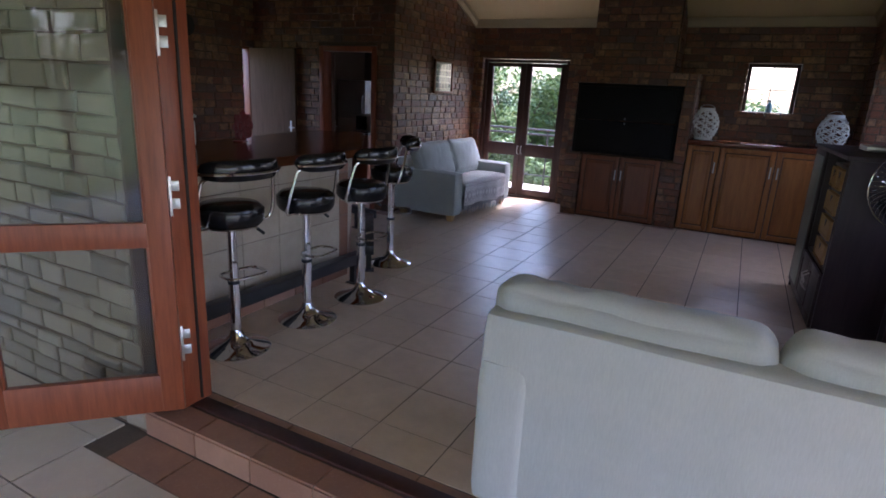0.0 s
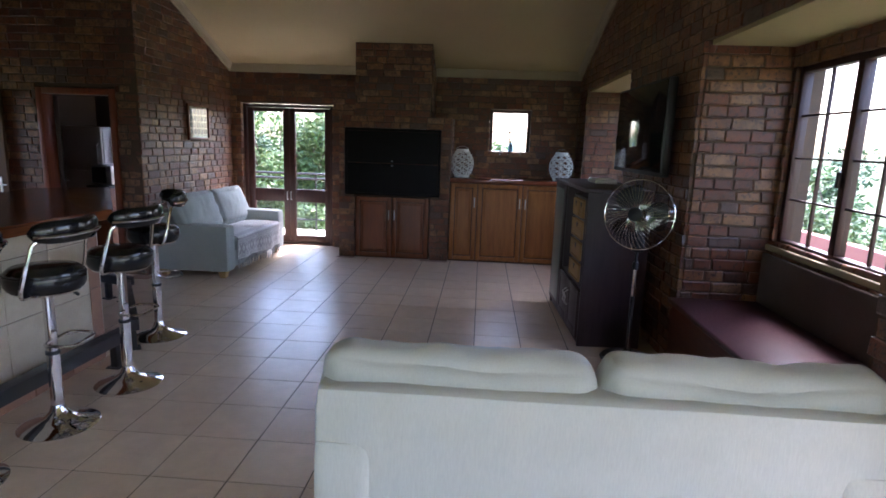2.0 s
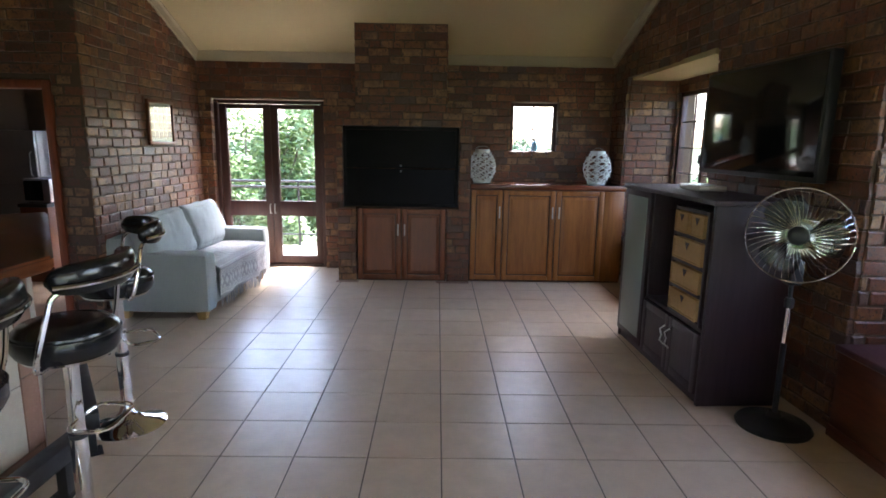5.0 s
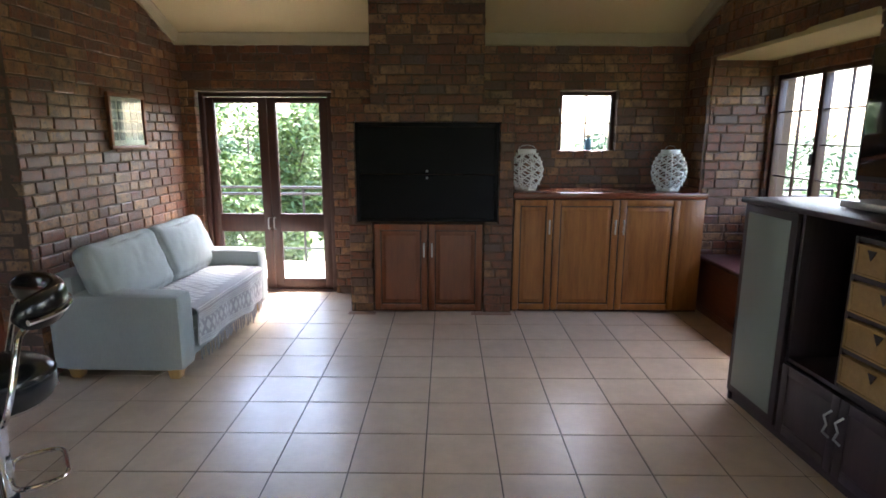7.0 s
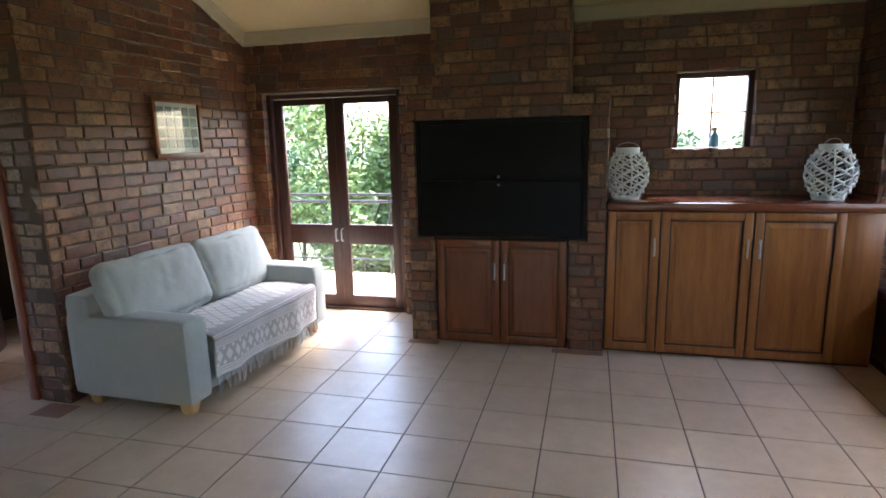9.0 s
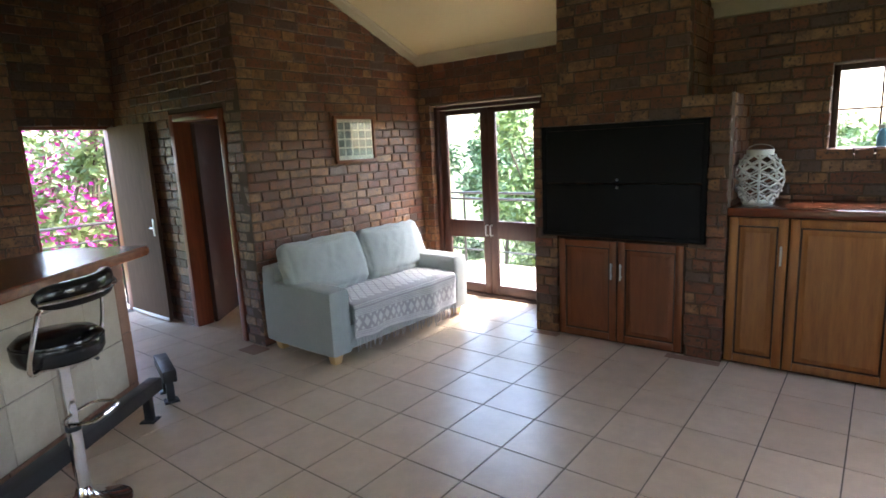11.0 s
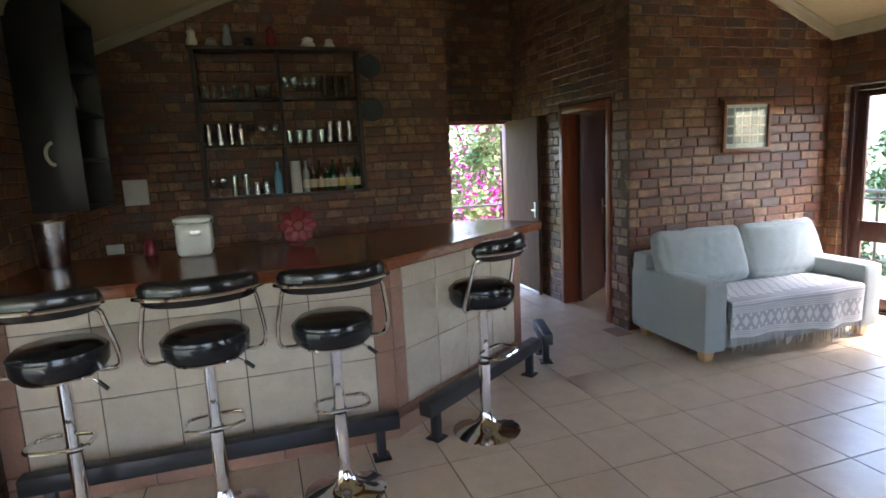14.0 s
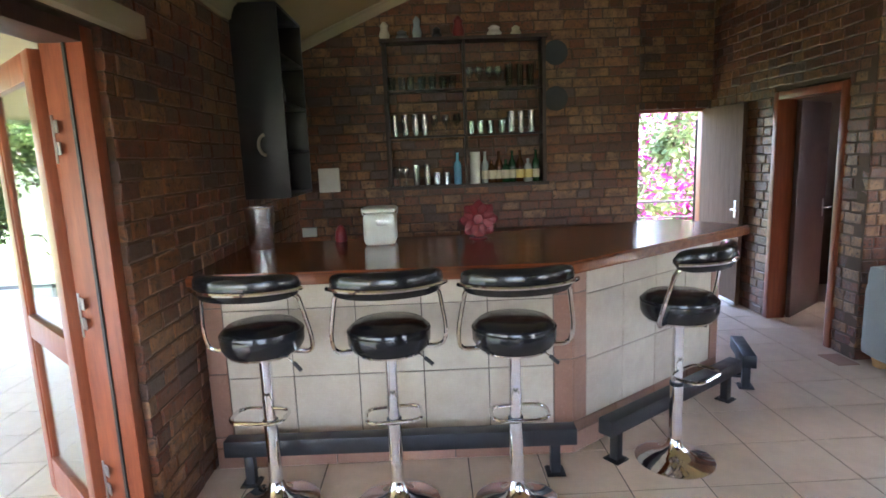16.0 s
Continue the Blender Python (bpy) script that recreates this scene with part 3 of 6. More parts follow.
# braai with its chimney breast
BX0, BX1, BY = -1.77, -0.175, 8.305
CX0, CX1 = -1.54, -0.475
breast = brick_wall("wall_chimney_breast", "x", BY, -1, BX0, BX1, flat(2.03), ((-1.545, -0.452, 0.0, 0.90), (-1.7, -0.315, 0.915, 1.87)), 0.1, near=(-2, 0, 0, 2.1),
                    label="brick braai surround with chimney breast")
for name, x, s in (("wall_chimney_west", BX0, -1), ("wall_chimney_east", BX1, 1)):
    brick_wall(name, "y", x, s, BY + 0.1, NORTH, flat(2.03), (), 0.1, label="brick side of the braai surround")
brick_wall("wall_chimney_shaft", "x", BY, -1, CX0, CX1, flat(ceil_at(BY) + 0.02), (), 0.1, base=2.03, near=(-2, 0, 2, 3.2), label="narrow brick chimney shaft rising to the ceiling")
for name, x, s in (("wall_shaft_west", CX0, -1), ("wall_shaft_east", CX1, 1)):
    brick_wall(name, "y", x, s, BY + 0.1, NORTH, ceil_at, (), 0.1, base=2.03, label="brick side of the chimney shaft")
for n, (xa, xb) in enumerate(((BX0, CX0), (CX1, BX1)), 1):
    tagged(part("wall_shoulder_%d" % n, box(xa + 0.004, xb - 0.004, BY + 0.01, NORTH, 2.015, 2.03), MORTAR), "mortar shoulder of the braai surround", "wall", kind="structure")
tagged(part("wall_braai_floor", box(BX0 + 0.1, BX1 - 0.1, BY + 0.03, NORTH, 0.903, 0.913), MORTAR), "soot-dark slab inside the braai", "wall", kind="structure")

braai = thing("braai_doors", -1.007, BY + 0.03, 0.917, label="closed black steel two-flap braai doors in brick surround", category="fireplace")
W = 1.37
for x0, x1, z0, z1 in ((-W / 2, -W / 2 + 0.035, 0, 0.945), (W / 2 - 0.035, W / 2, 0, 0.945), (-W / 2 + 0.035, W / 2 - 0.035, 0.905, 0.945), (-W / 2 + 0.035, W / 2 - 0.035, 0, 0.03)):
    part("frame", box(x0, x1, -0.036, 0.02, z0, z1, 0.004), BRAAIDOOR, braai)
for z0, z1, kz in ((0.032, 0.452, 0.425), (0.46, 0.903, 0.49)):
    flap = part("flap", box(-W / 2 + 0.037, W / 2 - 0.037, -0.03, -0.014, z0, z1, 0.004), BRAAIDOOR, braai)
    part("knob", lathe([(0.002, 0), (0.009, 0.002), (0.012, 0.01), (0.009, 0.02), (0.002, 0.024)], 14), STEEL, flap, "small bright steel knob").matrix_basis = pose(0.0, -0.03, kz, 90, 0, 0)


# darker brown for door backings and carcasses, showing in the gaps round the panels
GROOVE = wood_material("dark_cupboard_backing", (0.03, 0.011, 0.005), (0.055, 0.02, 0.009), 0.5)


def panel_door(parent, x0, x1, z0, z1, y, mat, hx, hz, name="door"):
    """Raised-panel cupboard door facing -y, with a bar handle."""
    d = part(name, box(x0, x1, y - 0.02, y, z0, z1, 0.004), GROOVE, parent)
    s = 0.062
    for a, b, c, e in ((x0, x0 + s, z0, z1), (x1 - s, x1, z0, z1), (x0 + s, x1 - s, z1 - s, z1), (x0 + s, x1 - s, z0, z0 + s)):
        part("frame_member", box(a + 0.001, b - 0.001, y - 0.036, y - 0.019, c + 0.001, e - 0.001, 0.005), mat, d)
    bm = bmesh.new()
    a, b, c, e = x0 + s + 0.012, x1 - s - 0.012, z0 + s + 0.012, z1 - s - 0.012
    rings = [[bm.verts.new(p) for p in ((a + i, yy, c + i), (b - i, yy, c + i), (b - i, yy, e - i), (a + i, yy, e - i))]
             for i, yy in ((0, y - 0.0202), (0.006, y - 0.021), (0.036, y - 0.034), (0.042, y - 0.034))]
    for r, q in zip(rings, rings[1:]):
        for k in range(4):
            bm.faces.new((r[k], r[(k + 1) % 4], q[(k + 1) % 4], q[k]))
    bm.faces.new(rings[-1])
    part("raised_panel", bm, mat, d, angle=20)
    bm = tube([(hx, y - 0.065, hz - 0.07), (hx, y - 0.065, hz + 0.07)], 0.008, 10)
    for dz in (-0.045, 0.045):
        tube([(hx, y - 0.034, hz + dz), (hx, y - 0.065, hz + dz)], 0.006, 8, bm)
    part("handle", bm, STEEL, d, "brushed steel bar handle")
    return d


logstore = thing("braai_cupboard", 0, 0, 0, label="brown panelled two-door cupboard built under the braai", category="cupboard")
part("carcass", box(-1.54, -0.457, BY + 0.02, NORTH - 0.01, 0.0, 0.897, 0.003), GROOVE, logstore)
panel_door(logstore, -1.53, -1.005, 0.02, 0.893, BY + 0.02, REDOAK, -1.04, 0.64)
panel_door(logstore, -0.995, -0.467, 0.02, 0.893, BY + 0.02, REDOAK, -0.96, 0.64)
side = thing("sideboard", 0, 0, 0, label="golden-brown panelled three-door built-in sideboard against brick wall", category="cupboard")
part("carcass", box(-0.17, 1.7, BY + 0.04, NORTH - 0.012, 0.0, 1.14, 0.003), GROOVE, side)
panel_door(side, -0.16, 0.22, 0.025, 1.135, BY + 0.04, OAK, 0.185, 0.87)
panel_door(side, 0.23, 0.86, 0.025, 1.135, BY + 0.04, OAK, 0.825, 0.87)
panel_door(side, 0.87, 1.45, 0.025, 1.135, BY + 0.04, OAK, 0.905, 0.87)
part("side_panel", box(1.455, 1.695, BY + 0.02, BY + 0.04, 0.02, 1.135, 0.003), OAK, side)
tagged(part("worktop", box(-0.172, 1.7, BY - 0.02, NORTH - 0.012, 1.142, 1.205, 0.012), MAHOG), "dark red polished wooden sideboard top", "worktop")


def lantern(x, y, z, turn):
    """A round slatted lantern: hoops, zigzag slats, two rings."""
    ob = thing("lantern", x, y, z, turn, "round white slatted wooden lantern on the sideboard", "lantern", "lanterns on the sideboard")
    rad = lambda h: 0.085 + 0.078 * math.sin(math.pi * min(max(h, 0.0), 1.0)) ** 0.8
    H = 0.365
    part("base_ring", lathe([(0.0, 0.0), (0.1, 0.0), (0.105, 0.01), (0.1, 0.022), (0.0, 0.022)], 24), WHITEPAINT, ob)
    part("top_ring", lathe([(0.06, H), (0.09, H), (0.092, H + 0.04), (0.06, H + 0.04)], 24), WHITEPAINT, ob)
    for k in range(8):
        a = math.pi * k / 4
        pts = [(rad(h / 12) * math.cos(a), rad(h / 12) * math.sin(a), 0.015 + (H - 0.01) * h / 12) for h in range(13)]
        part("rib", tube(pts, 0.0065, 6), WHITEPAINT, ob)
    for k in range(9):
        bm = bmesh.new()
        h = (k + 0.5) / 9
        r = rad(h) + 0.003
        pts = []
        for i in range(16):
            a = 2 * math.pi * i / 16 + 0.0
            pts.append((r * math.cos(a), r * math.sin(a), 0.015 + (H - 0.01) * (h + (0.045 if (i + k) % 2 else -0.045))))
        part("slat_band", tube(pts, 0.0075, 6, closed=True), WHITEPAINT, ob)
    bm = tube([(0.09 * math.cos(t), 0.0, H + 0.03 + 0.05 * math.sin(t)) for t in [math.pi * i / 12 for i in range(13)]], 0.0025, 6)
    part("handle", bm, STEEL, ob, "thin wire handle")
    return ob


lantern(-0.02, 8.56, 1.2055, 10)
lantern(1.405, 8.56, 1.2055, 33)
bottle = thing("spray_bottle", 0.69, 9.005, 1.595, label="small blue spray bottle on the window sill", category="bottle")
BLUE = speckled("blue_plastic", (0.16, 0.4, 0.62), (0.22, 0.5, 0.7), 30.0, 0.18, 0.02)
part("body", lathe([(0.0, 0.0), (0.035, 0.002), (0.036, 0.08), (0.02, 0.11), (0.012, 0.13)], 16), BLUE, bottle)
part("spray_head", box(-0.03, 0.015, -0.01, 0.01, 0.13, 0.16, 0.004), WHITEPLASTIC, bottle, "white spray head")
tagged(part("window_sill_inner", box(WIN[0] + 0.004, WIN[1] - 0.004, NORTH + 0.004, 9.045, WIN[2] + 0.002, 1.593, 0.004), DARKFRAME), "dark wooden inner window sill", "sill", kind="structure")

# ---- sofa with throw ----
def sofa(name, x, y, rz, L, D, cloth, label, back=0.74, arm=0.6, seat=0.42, legs=BEECH, armw=0.22, lean=14, group="", cush_top=0.86, split=0.5, cush=0.44, over=0.12, set_in=0.285):
    """A two-seat sofa. Local x along its length, front towards +y, back at y=0."""
    s = thing(name, x, y, 0, rz, label, "sofa", group)
    part("base", cushion(0.03, L - 0.03, 0.02, D - 0.06, 0.085, 0.3, 0.025, 0.004, 1, 4), cloth, s)
    for k, x0 in enumerate((0.0, L - armw)):
        bm = cushion(x0, x0 + armw, -0.008, D, 0.085, arm, 0.035, 0.006, 2 + k, 8)
        part("armrest", bm, cloth, s)
    bm = cushion(0.005, L - 0.005, 0.0, 0.2, 0.085, back, 0.04, 0.006, 4, 8)
    part("backrest", bm, cloth, s)
    mid = L * split
    for k, (a, b) in enumerate(((armw + 0.004, mid - 0.004), (mid + 0.004, L - armw - 0.004))):
        part("seat_cushion", cushion(a, b, 0.2, D - 0.01, 0.3, seat + 0.03, 0.05, 0.018, 5 + k), cloth, s)
    for k, (a, b) in enumerate(((armw - over, mid - 0.008), (mid + 0.008, L - armw + over))):
        c = part("back_cushion", cushion(a, b, -0.095, 0.095, 0.24 - cush, 0.24, 0.07, 0.03, 7 + k, 30, 0.03, 0.010), cloth, s)
        c.matrix_basis = pose(0, set_in, cush_top - 0.235, lean, 0, 0)
    for px in (0.1, L - 0.1):
        for py in (0.1, D - 0.1):
            bm = bmesh.new()
            a = [bm.verts.new((px + i * 0.05, py + j * 0.05, 0.09)) for i, j in ((-1, -1), (1, -1), (1, 1), (-1, 1))]
            b = [bm.verts.new((px + i * 0.036, py + j * 0.036, 0.0)) for i, j in ((-1, -1), (1, -1), (1, 1), (-1, 1))]
            for i in range(4):
                bm.faces.new((a[i], a[(i + 1) % 4], b[(i + 1) % 4], b[i]))
            bm.faces.new(a)
            bm.faces.new(b)
            bmesh.ops.bevel(bm, geom=bm.edges[:], offset=0.006, segments=2, affect="EDGES")
            part("leg", bm, legs, s, "short beech block leg")
    return s


SX, SY, SL, SD = -3.57, 8.44, 1.83, 0.93
sofa("sofa", SX, SY, -91.2, SL, SD, GREYCLOTH, "grey-green two-seater sofa with loose back cushions against brick wall", group="grey two-seater sofas", back=0.78, arm=0.64, cush_top=0.975, cush=0.5, lean=21, over=0.17, set_in=0.31)


def throw_blanket(sx, sy, rz, length, label):
    """A woven throw over the seat and down the front, with its diamonds and a fringe."""
    ob = thing("throw_blanket", sx, sy, 0, rz, label, "blanket")
    x0, x1 = 0.24, length - 0.225
    def at(u, v):
        # u along the sofa, v from the back of the seat over the front edge
        x = x0 + (x1 - x0) * u
        wob = 0.008 * noise.noise(Vector((x * 5, v * 6, 0.3)))
        run = v * 0.84
        flat_len = 0.5
        if run < flat_len:
            y, z = 0.42 + run, 0.487 + wob + 0.012 * math.sin(math.pi * run / flat_len) * (0.5 + 0.5 * math.cos(4 * math.pi * u))
        else:
            k = run - flat_len
            bend = min(k / 0.07, 1.0)
            y = 0.92 + 0.045 * math.sin(bend * math.pi / 2) + (0.014 * math.sin(9 * x + 2) + 0.008 * math.sin(23 * x)) * min(k * 4, 1)
            z = 0.487 - 0.04 * (1 - math.cos(bend * math.pi / 2)) - max(k - 0.06, 0) + wob * (1 - bend)
            z += (0.03 * u + 0.014 * math.sin(5.5 * x + 1) + 0.006 * math.sin(17 * x)) * bend * min(k * 4, 1)
        return Vector((x, y, z))
    bm = bmesh.new()
    N, M = 40, 44
    grid = [[bm.verts.new(at(i / N, j / M)) for j in range(M + 1)] for i in range(N + 1)]
    for i in range(N):
        for j in range(M):
            bm.faces.new((grid[i][j], grid[i + 1][j], grid[i + 1][j + 1], grid[i][j + 1]))
    cloth = part("cloth", bm, THROWDARK, ob)
    mod = cloth.modifiers.new("thick", "SOLIDIFY")
    mod.thickness, mod.offset = 0.006, 0
    lift = lambda u, v: at(u, v) + (Vector((0, 0, 0.0055)) if v < 0.61 else Vector((0, 0.0055, 0.001)))
    def diamond(u, v, du, dv, bmx):
        c = [bmx.verts.new(lift(min(max(u + a * du, 0), 1), v + b * dv)) for a, b in ((0, -1), (0.5, -0.5), (1, 0), (0.5, 0.5), (0, 1), (-0.5, 0.5), (-1, 0), (-0.5, -0.5))]
        m = bmx.verts.new(lift(u, v))
        for k in range(8):
            bmx.faces.new((m, c[k], c[(k + 1) % 8]))
    bm = bmesh.new()
    for j in range(6):
        for i in range(15):
            u = (i + 0.5 + 0.5 * (j % 2)) / 15.6
            if u < 0.98:
                diamond(u, 0.075 + 0.082 * j, 0.027, 0.07, bm)
    for i in range(17):
        diamond((i + 0.5) / 17, 0.84, 0.021, 0.06, bm)
        for d in (-0.068, 0.068):
            diamond(min((i + 1.0) / 17, 0.985), 0.84 + d, 0.012, 0.022, bm)
    tagged(part("woven_pattern", bm, THROWLIGHT, ob, "white woven diamond pattern"), kind="stuff")
    bm = bmesh.new()
    for v in (0.635, 0.66, 0.685, 0.705, 0.725, 0.745, 0.935, 0.955, 0.975, 0.99):
        row = [[bm.verts.new(lift(i / 30, v + d)) for d in (-0.0055, 0.0055)] for i in range(31)]
        for a, b in zip(row, row[1:]):
            bm.faces.new((a[0], b[0], b[1], a[1]))
    tagged(part("stripe_pattern", bm, THROWLIGHT, ob, "white woven stripes"), kind="stuff")
    bm = bmesh.new()
    for i in range(46):
        p = at((i + 0.3) / 46, 1.0)
        sway = 0.01 * math.sin(i * 2.3)
        tube([p + Vector((0, 0.002, 0.004)), p + Vector((sway, 0.006, -0.05)), p + Vector((sway * 1.8, 0.004 + 0.004 * math.cos(i), -0.1 - 0.015 * math.sin(i * 1.7)))], 0.0046, 5, bm)
    tagged(part("fringe", bm, THROWDARK, ob, "twisted grey fringe"), kind="stuff")


throw_blanket(SX, SY, -91.2, SL, "grey and white patterned fringed throw over the sofa seat")
# near sofa, its back to the folding doors
NX, NY = -0.265, 1.96
sofa("sofa", NX, NY, 0, 1.93, 0.9, PALECLOTH, "pale grey two-seater sofa seen from behind, back to the doors", back=0.89, arm=0.7, seat=0.44, group="grey two-seater sofas", split=0.5, cush_top=0.995, armw=0.215, lean=6, over=0.2, cush=0.5, set_in=0.18)
throw_blanket(NX, NY, 0, 1.93, "grey and white patterned throw on the near sofa seat")

# ---- wall unit ----
UX, UY0, UY1, UH = 1.03, 5.1, 6.56, 1.28
unit = thing("wall_unit", 0, 0, 0, label="dark wenge wall unit with frosted door and open bays", category="cabinet")
UB = 1.56
for nm, y0, y1, z0, z1, x0 in (("side_panel", UY0, UY0 + 0.03, 0.0, UH - 0.032, UX), ("side_panel", UY1 - 0.03, UY1, 0.0, UH - 0.032, UX),
                               ("divider", 6.02, 6.045, 0.06, UH - 0.032, UX + 0.012), ("shelf", UY0 + 0.03, 6.02, 0.455, 0.48, UX + 0.012),
                               ("base", UY0 + 0.03, UY1 - 0.03, 0.0, 0.06, UX + 0.015), ("back_panel", UY0 + 0.03, UY1 - 0.03, 0.06, UH - 0.032, UB - 0.012)):
    part(nm, box(x0, UB, y0, y1, z0, z1, 0.003), UNITWOOD, unit)
part("top", box(UX - 0.03, UB, UY0 - 0.03, UY1 + 0.03, UH - 0.03, UH, 0.006), UNITWOOD, unit)
fd = part("frosted_door", box(UX - 0.012, UX + 0.01, 6.05, UY1 - 0.005, 0.065, UH - 0.035, 0.003), UNITWOOD, unit)
part("glass_panel", box(UX - 0.016, UX - 0.008, 6.1, UY1 - 0.05, 0.11, UH - 0.08, 0.002), FROSTED, fd, "pale green frosted glass panel")
for y0, y1, hy in ((UY0 + 0.033, 5.555, 5.52), (5.562, 6.015, 5.6)):
    d = part("cupboard_door", box(UX - 0.012, UX + 0.008, y0, y1, 0.065, 0.452, 0.003), UNITWOOD, unit)
    for a, b, c, e in ((y0, y0 + 0.055, 0.065, 0.452), (y1 - 0.055, y1, 0.065, 0.452), (y0 + 0.055, y1 - 0.055, 0.397, 0.452), (y0 + 0.055, y1 - 0.055, 0.065, 0.12)):
        part("frame_member", box(UX - 0.018, UX - 0.011, a + 0.001, b - 0.001, c + 0.001, e - 0.001, 0.002), UNITWOOD, d)
    bm = tube([(UX - 0.02, hy, 0.235), (UX - 0.05, hy + 0.008, 0.262), (UX - 0.045, hy - 0.006, 0.305), (UX - 0.055, hy + 0.006, 0.345), (UX - 0.02, hy, 0.372)], 0.006, 8)
    part("handle", bm, STEEL, d, "wavy steel handle")
chest = thing("basket_drawers", 0, 0, 0, label="five seagrass basket drawers in a dark frame inside the wall unit", category="drawers")
CY0, CY1, CZ0, CZ1, CXF = UY0 + 0.075, 5.64, 0.4815, 1.2, UX + 0.005
part("carcass", box(CXF + 0.02, UB - 0.03, CY0, CY1, CZ0, CZ1, 0.003), UNITWOOD, chest)
for z in (CZ0, 0.655, 0.83, 1.005, CZ1 - 0.022):
    part("rail", box(CXF, CXF + 0.02, CY0, CY1, z, z + 0.022, 0.003), UNITWOOD, chest)
for y in (CY0, CY1 - 0.022):
    part("post", box(CXF - 0.003, CXF + 0.02, y, y + 0.022, CZ0, CZ1, 0.003), UNITWOOD, chest)
for y0, y1, z0, z1 in ((CY0 + 0.03, CY1 - 0.03, 0.51, 0.65), (CY0 + 0.03, CY1 - 0.03, 0.683, 0.825), (CY0 + 0.03, CY1 - 0.03, 0.858, 1.0),
                       (CY0 + 0.03, 5.395, 1.033, 1.172), (5.42, CY1 - 0.03, 1.033, 1.172)):
    d = part("drawer", cushion(CXF - 0.012, CXF + 0.02, y0, y1, z0, z1, 0.008, 0.003, 3, 5), RATTAN, chest)
    for a, b, c, e in ((y0, y1, z1 - 0.012, z1), (y0, y1, z0, z0 + 0.012), (y0, y0 + 0.012, z0, z1), (y1 - 0.012, y1, z0, z1)):
        part("rim", box(CXF - 0.02, CXF - 0.01, a, b, c, e, 0.004), RATTAN, d, "plaited rim")
    # solid dark wedge on the drawer front gives the finger hole's shade by colour
    bm = bmesh.new()
    ym, zt = (y0 + y1) / 2, z1 - 0.02
    vs = [bm.verts.new((CXF - 0.0185 + dx, ym + a, zt + b)) for dx in (0, 0.01) for a, b in ((-0.026, 0), (0.026, 0), (0, -0.045))]
    for f in ((0, 1, 2), (5, 4, 3), (0, 3, 4, 1), (1, 4, 5, 2), (2, 5, 3, 0)):
        bm.faces.new([vs[i] for i in f])
    part("finger_hole", bm, UNITWOOD, d, "dark triangular wedge standing for the shade in a finger hole", smooth=False)

for ob in (unit, chest):
    ob.matrix_world = pose(0.07, -0.13, 0) @ Matrix.Diagonal((1, 1, 1.065, 1))
    swing(ob, 1.1, 6.3, 2.4)

# television on the pier, decoder under it
tv = thing("television", 1.68, 5.58, 1.87, 2.2, label="black flat-screen television mounted on brick pier", category="television")
part("screen_body", box(-0.02, 0.05, -0.7, 0.7, -0.39, 0.39, 0.012), BLACKPLASTIC, tv)
part("screen", box(-0.0245, -0.0195, -0.675, 0.675, -0.355, 0.37, 0.002), SCREEN, tv, "dark glossy screen")
part("wall_bracket", box(0.05, 0.14, -0.15, 0.15, -0.12, 0.12, 0.01), BLACKSTEEL, tv)
dec = thing("decoder", 1.42, 5.75, UH * 1.065 + 0.0005, label="slim silver decoder box on the wall unit", category="decoder")
part("casing", box(-0.1, 0.1, -0.17, 0.17, 0.006, 0.045, 0.005), STEEL, dec)
for dx in (-0.07, 0.07):
    for dy in (-0.14, 0.14):
        part("foot", lathe([(0.0, 0.0), (0.01, 0.0), (0.01, 0.007), (0.0, 0.007)], 10, centre=(dx, dy)), BLACKPLASTIC, dec)

# ---- pedestal fan ----
FX, FY = 1.52, 4.72
fan = thing("pedestal_fan", FX, FY, 0, 0, "black pedestal fan with chrome wire guard beside the wall unit", "fan")
part("base", lathe([(0.0, 0.0), (0.21, 0.0), (0.215, 0.012), (0.2, 0.03), (0.1, 0.05), (0.045, 0.07), (0.03, 0.1), (0.0, 0.1)], 36), BLACKPLASTIC, fan)
part("pole", tube([(0, 0, 0.09), (0, 0, 0.54)], 0.017, 14), BLACKPLASTIC, fan)
part("sleeve", tube([(0, 0, 0.53), (0, 0, 0.78)], 0.0165, 14), CHROME, fan, "chrome height sleeve")
part("collar", lathe([(0.0, 0.76), (0.026, 0.76), (0.028, 0.8), (0.02, 0.82), (0.0, 0.82)], 16), BLACKPLASTIC, fan)
part("upper_pole", tube([(0, 0, 0.81), (0, 0, 1.0)], 0.012, 12), BLACKPLASTIC, fan)
part("control_box", box(-0.045, 0.045, -0.04, 0.04, 0.9, 1.05, 0.018, 3), BLACKPLASTIC, fan)
NECK = pose(-0.03, -0.05, 1.2, 84, 0, -34)
bm = lathe([(0.0, -0.2), (0.05, -0.19), (0.075, -0.15), (0.08, -0.05), (0.06, 0.0), (0.0, 0.0)], 24)
part("motor", bm, BLACKPLASTIC, fan).matrix_basis = NECK
guard = part("guard_rim", tube([(0.27 * math.cos(2 * math.pi * k / 64), 0.27 * math.sin(2 * math.pi * k / 64), 0.0) for k in range(64)], 0.0055, 8, closed=True), CHROME, fan)
guard.matrix_basis = NECK
for side_z in (0.085, -0.07):
    bm = bmesh.new()
    for k in range(44):
        a = 2 * math.pi * k / 44
        pts = []
        for i in range(9):
            q = i / 8
            r = 0.055 + (0.268 - 0.055) * q
            pts.append((r * math.cos(a + 0.22 * q), r * math.sin(a + 0.22 * q), side_z * (1 - q ** 3.0)))
        tube(pts, 0.0014, 4, bm)
    tagged(part("wire_guard", bm, CHROME, guard), kind="stuff")
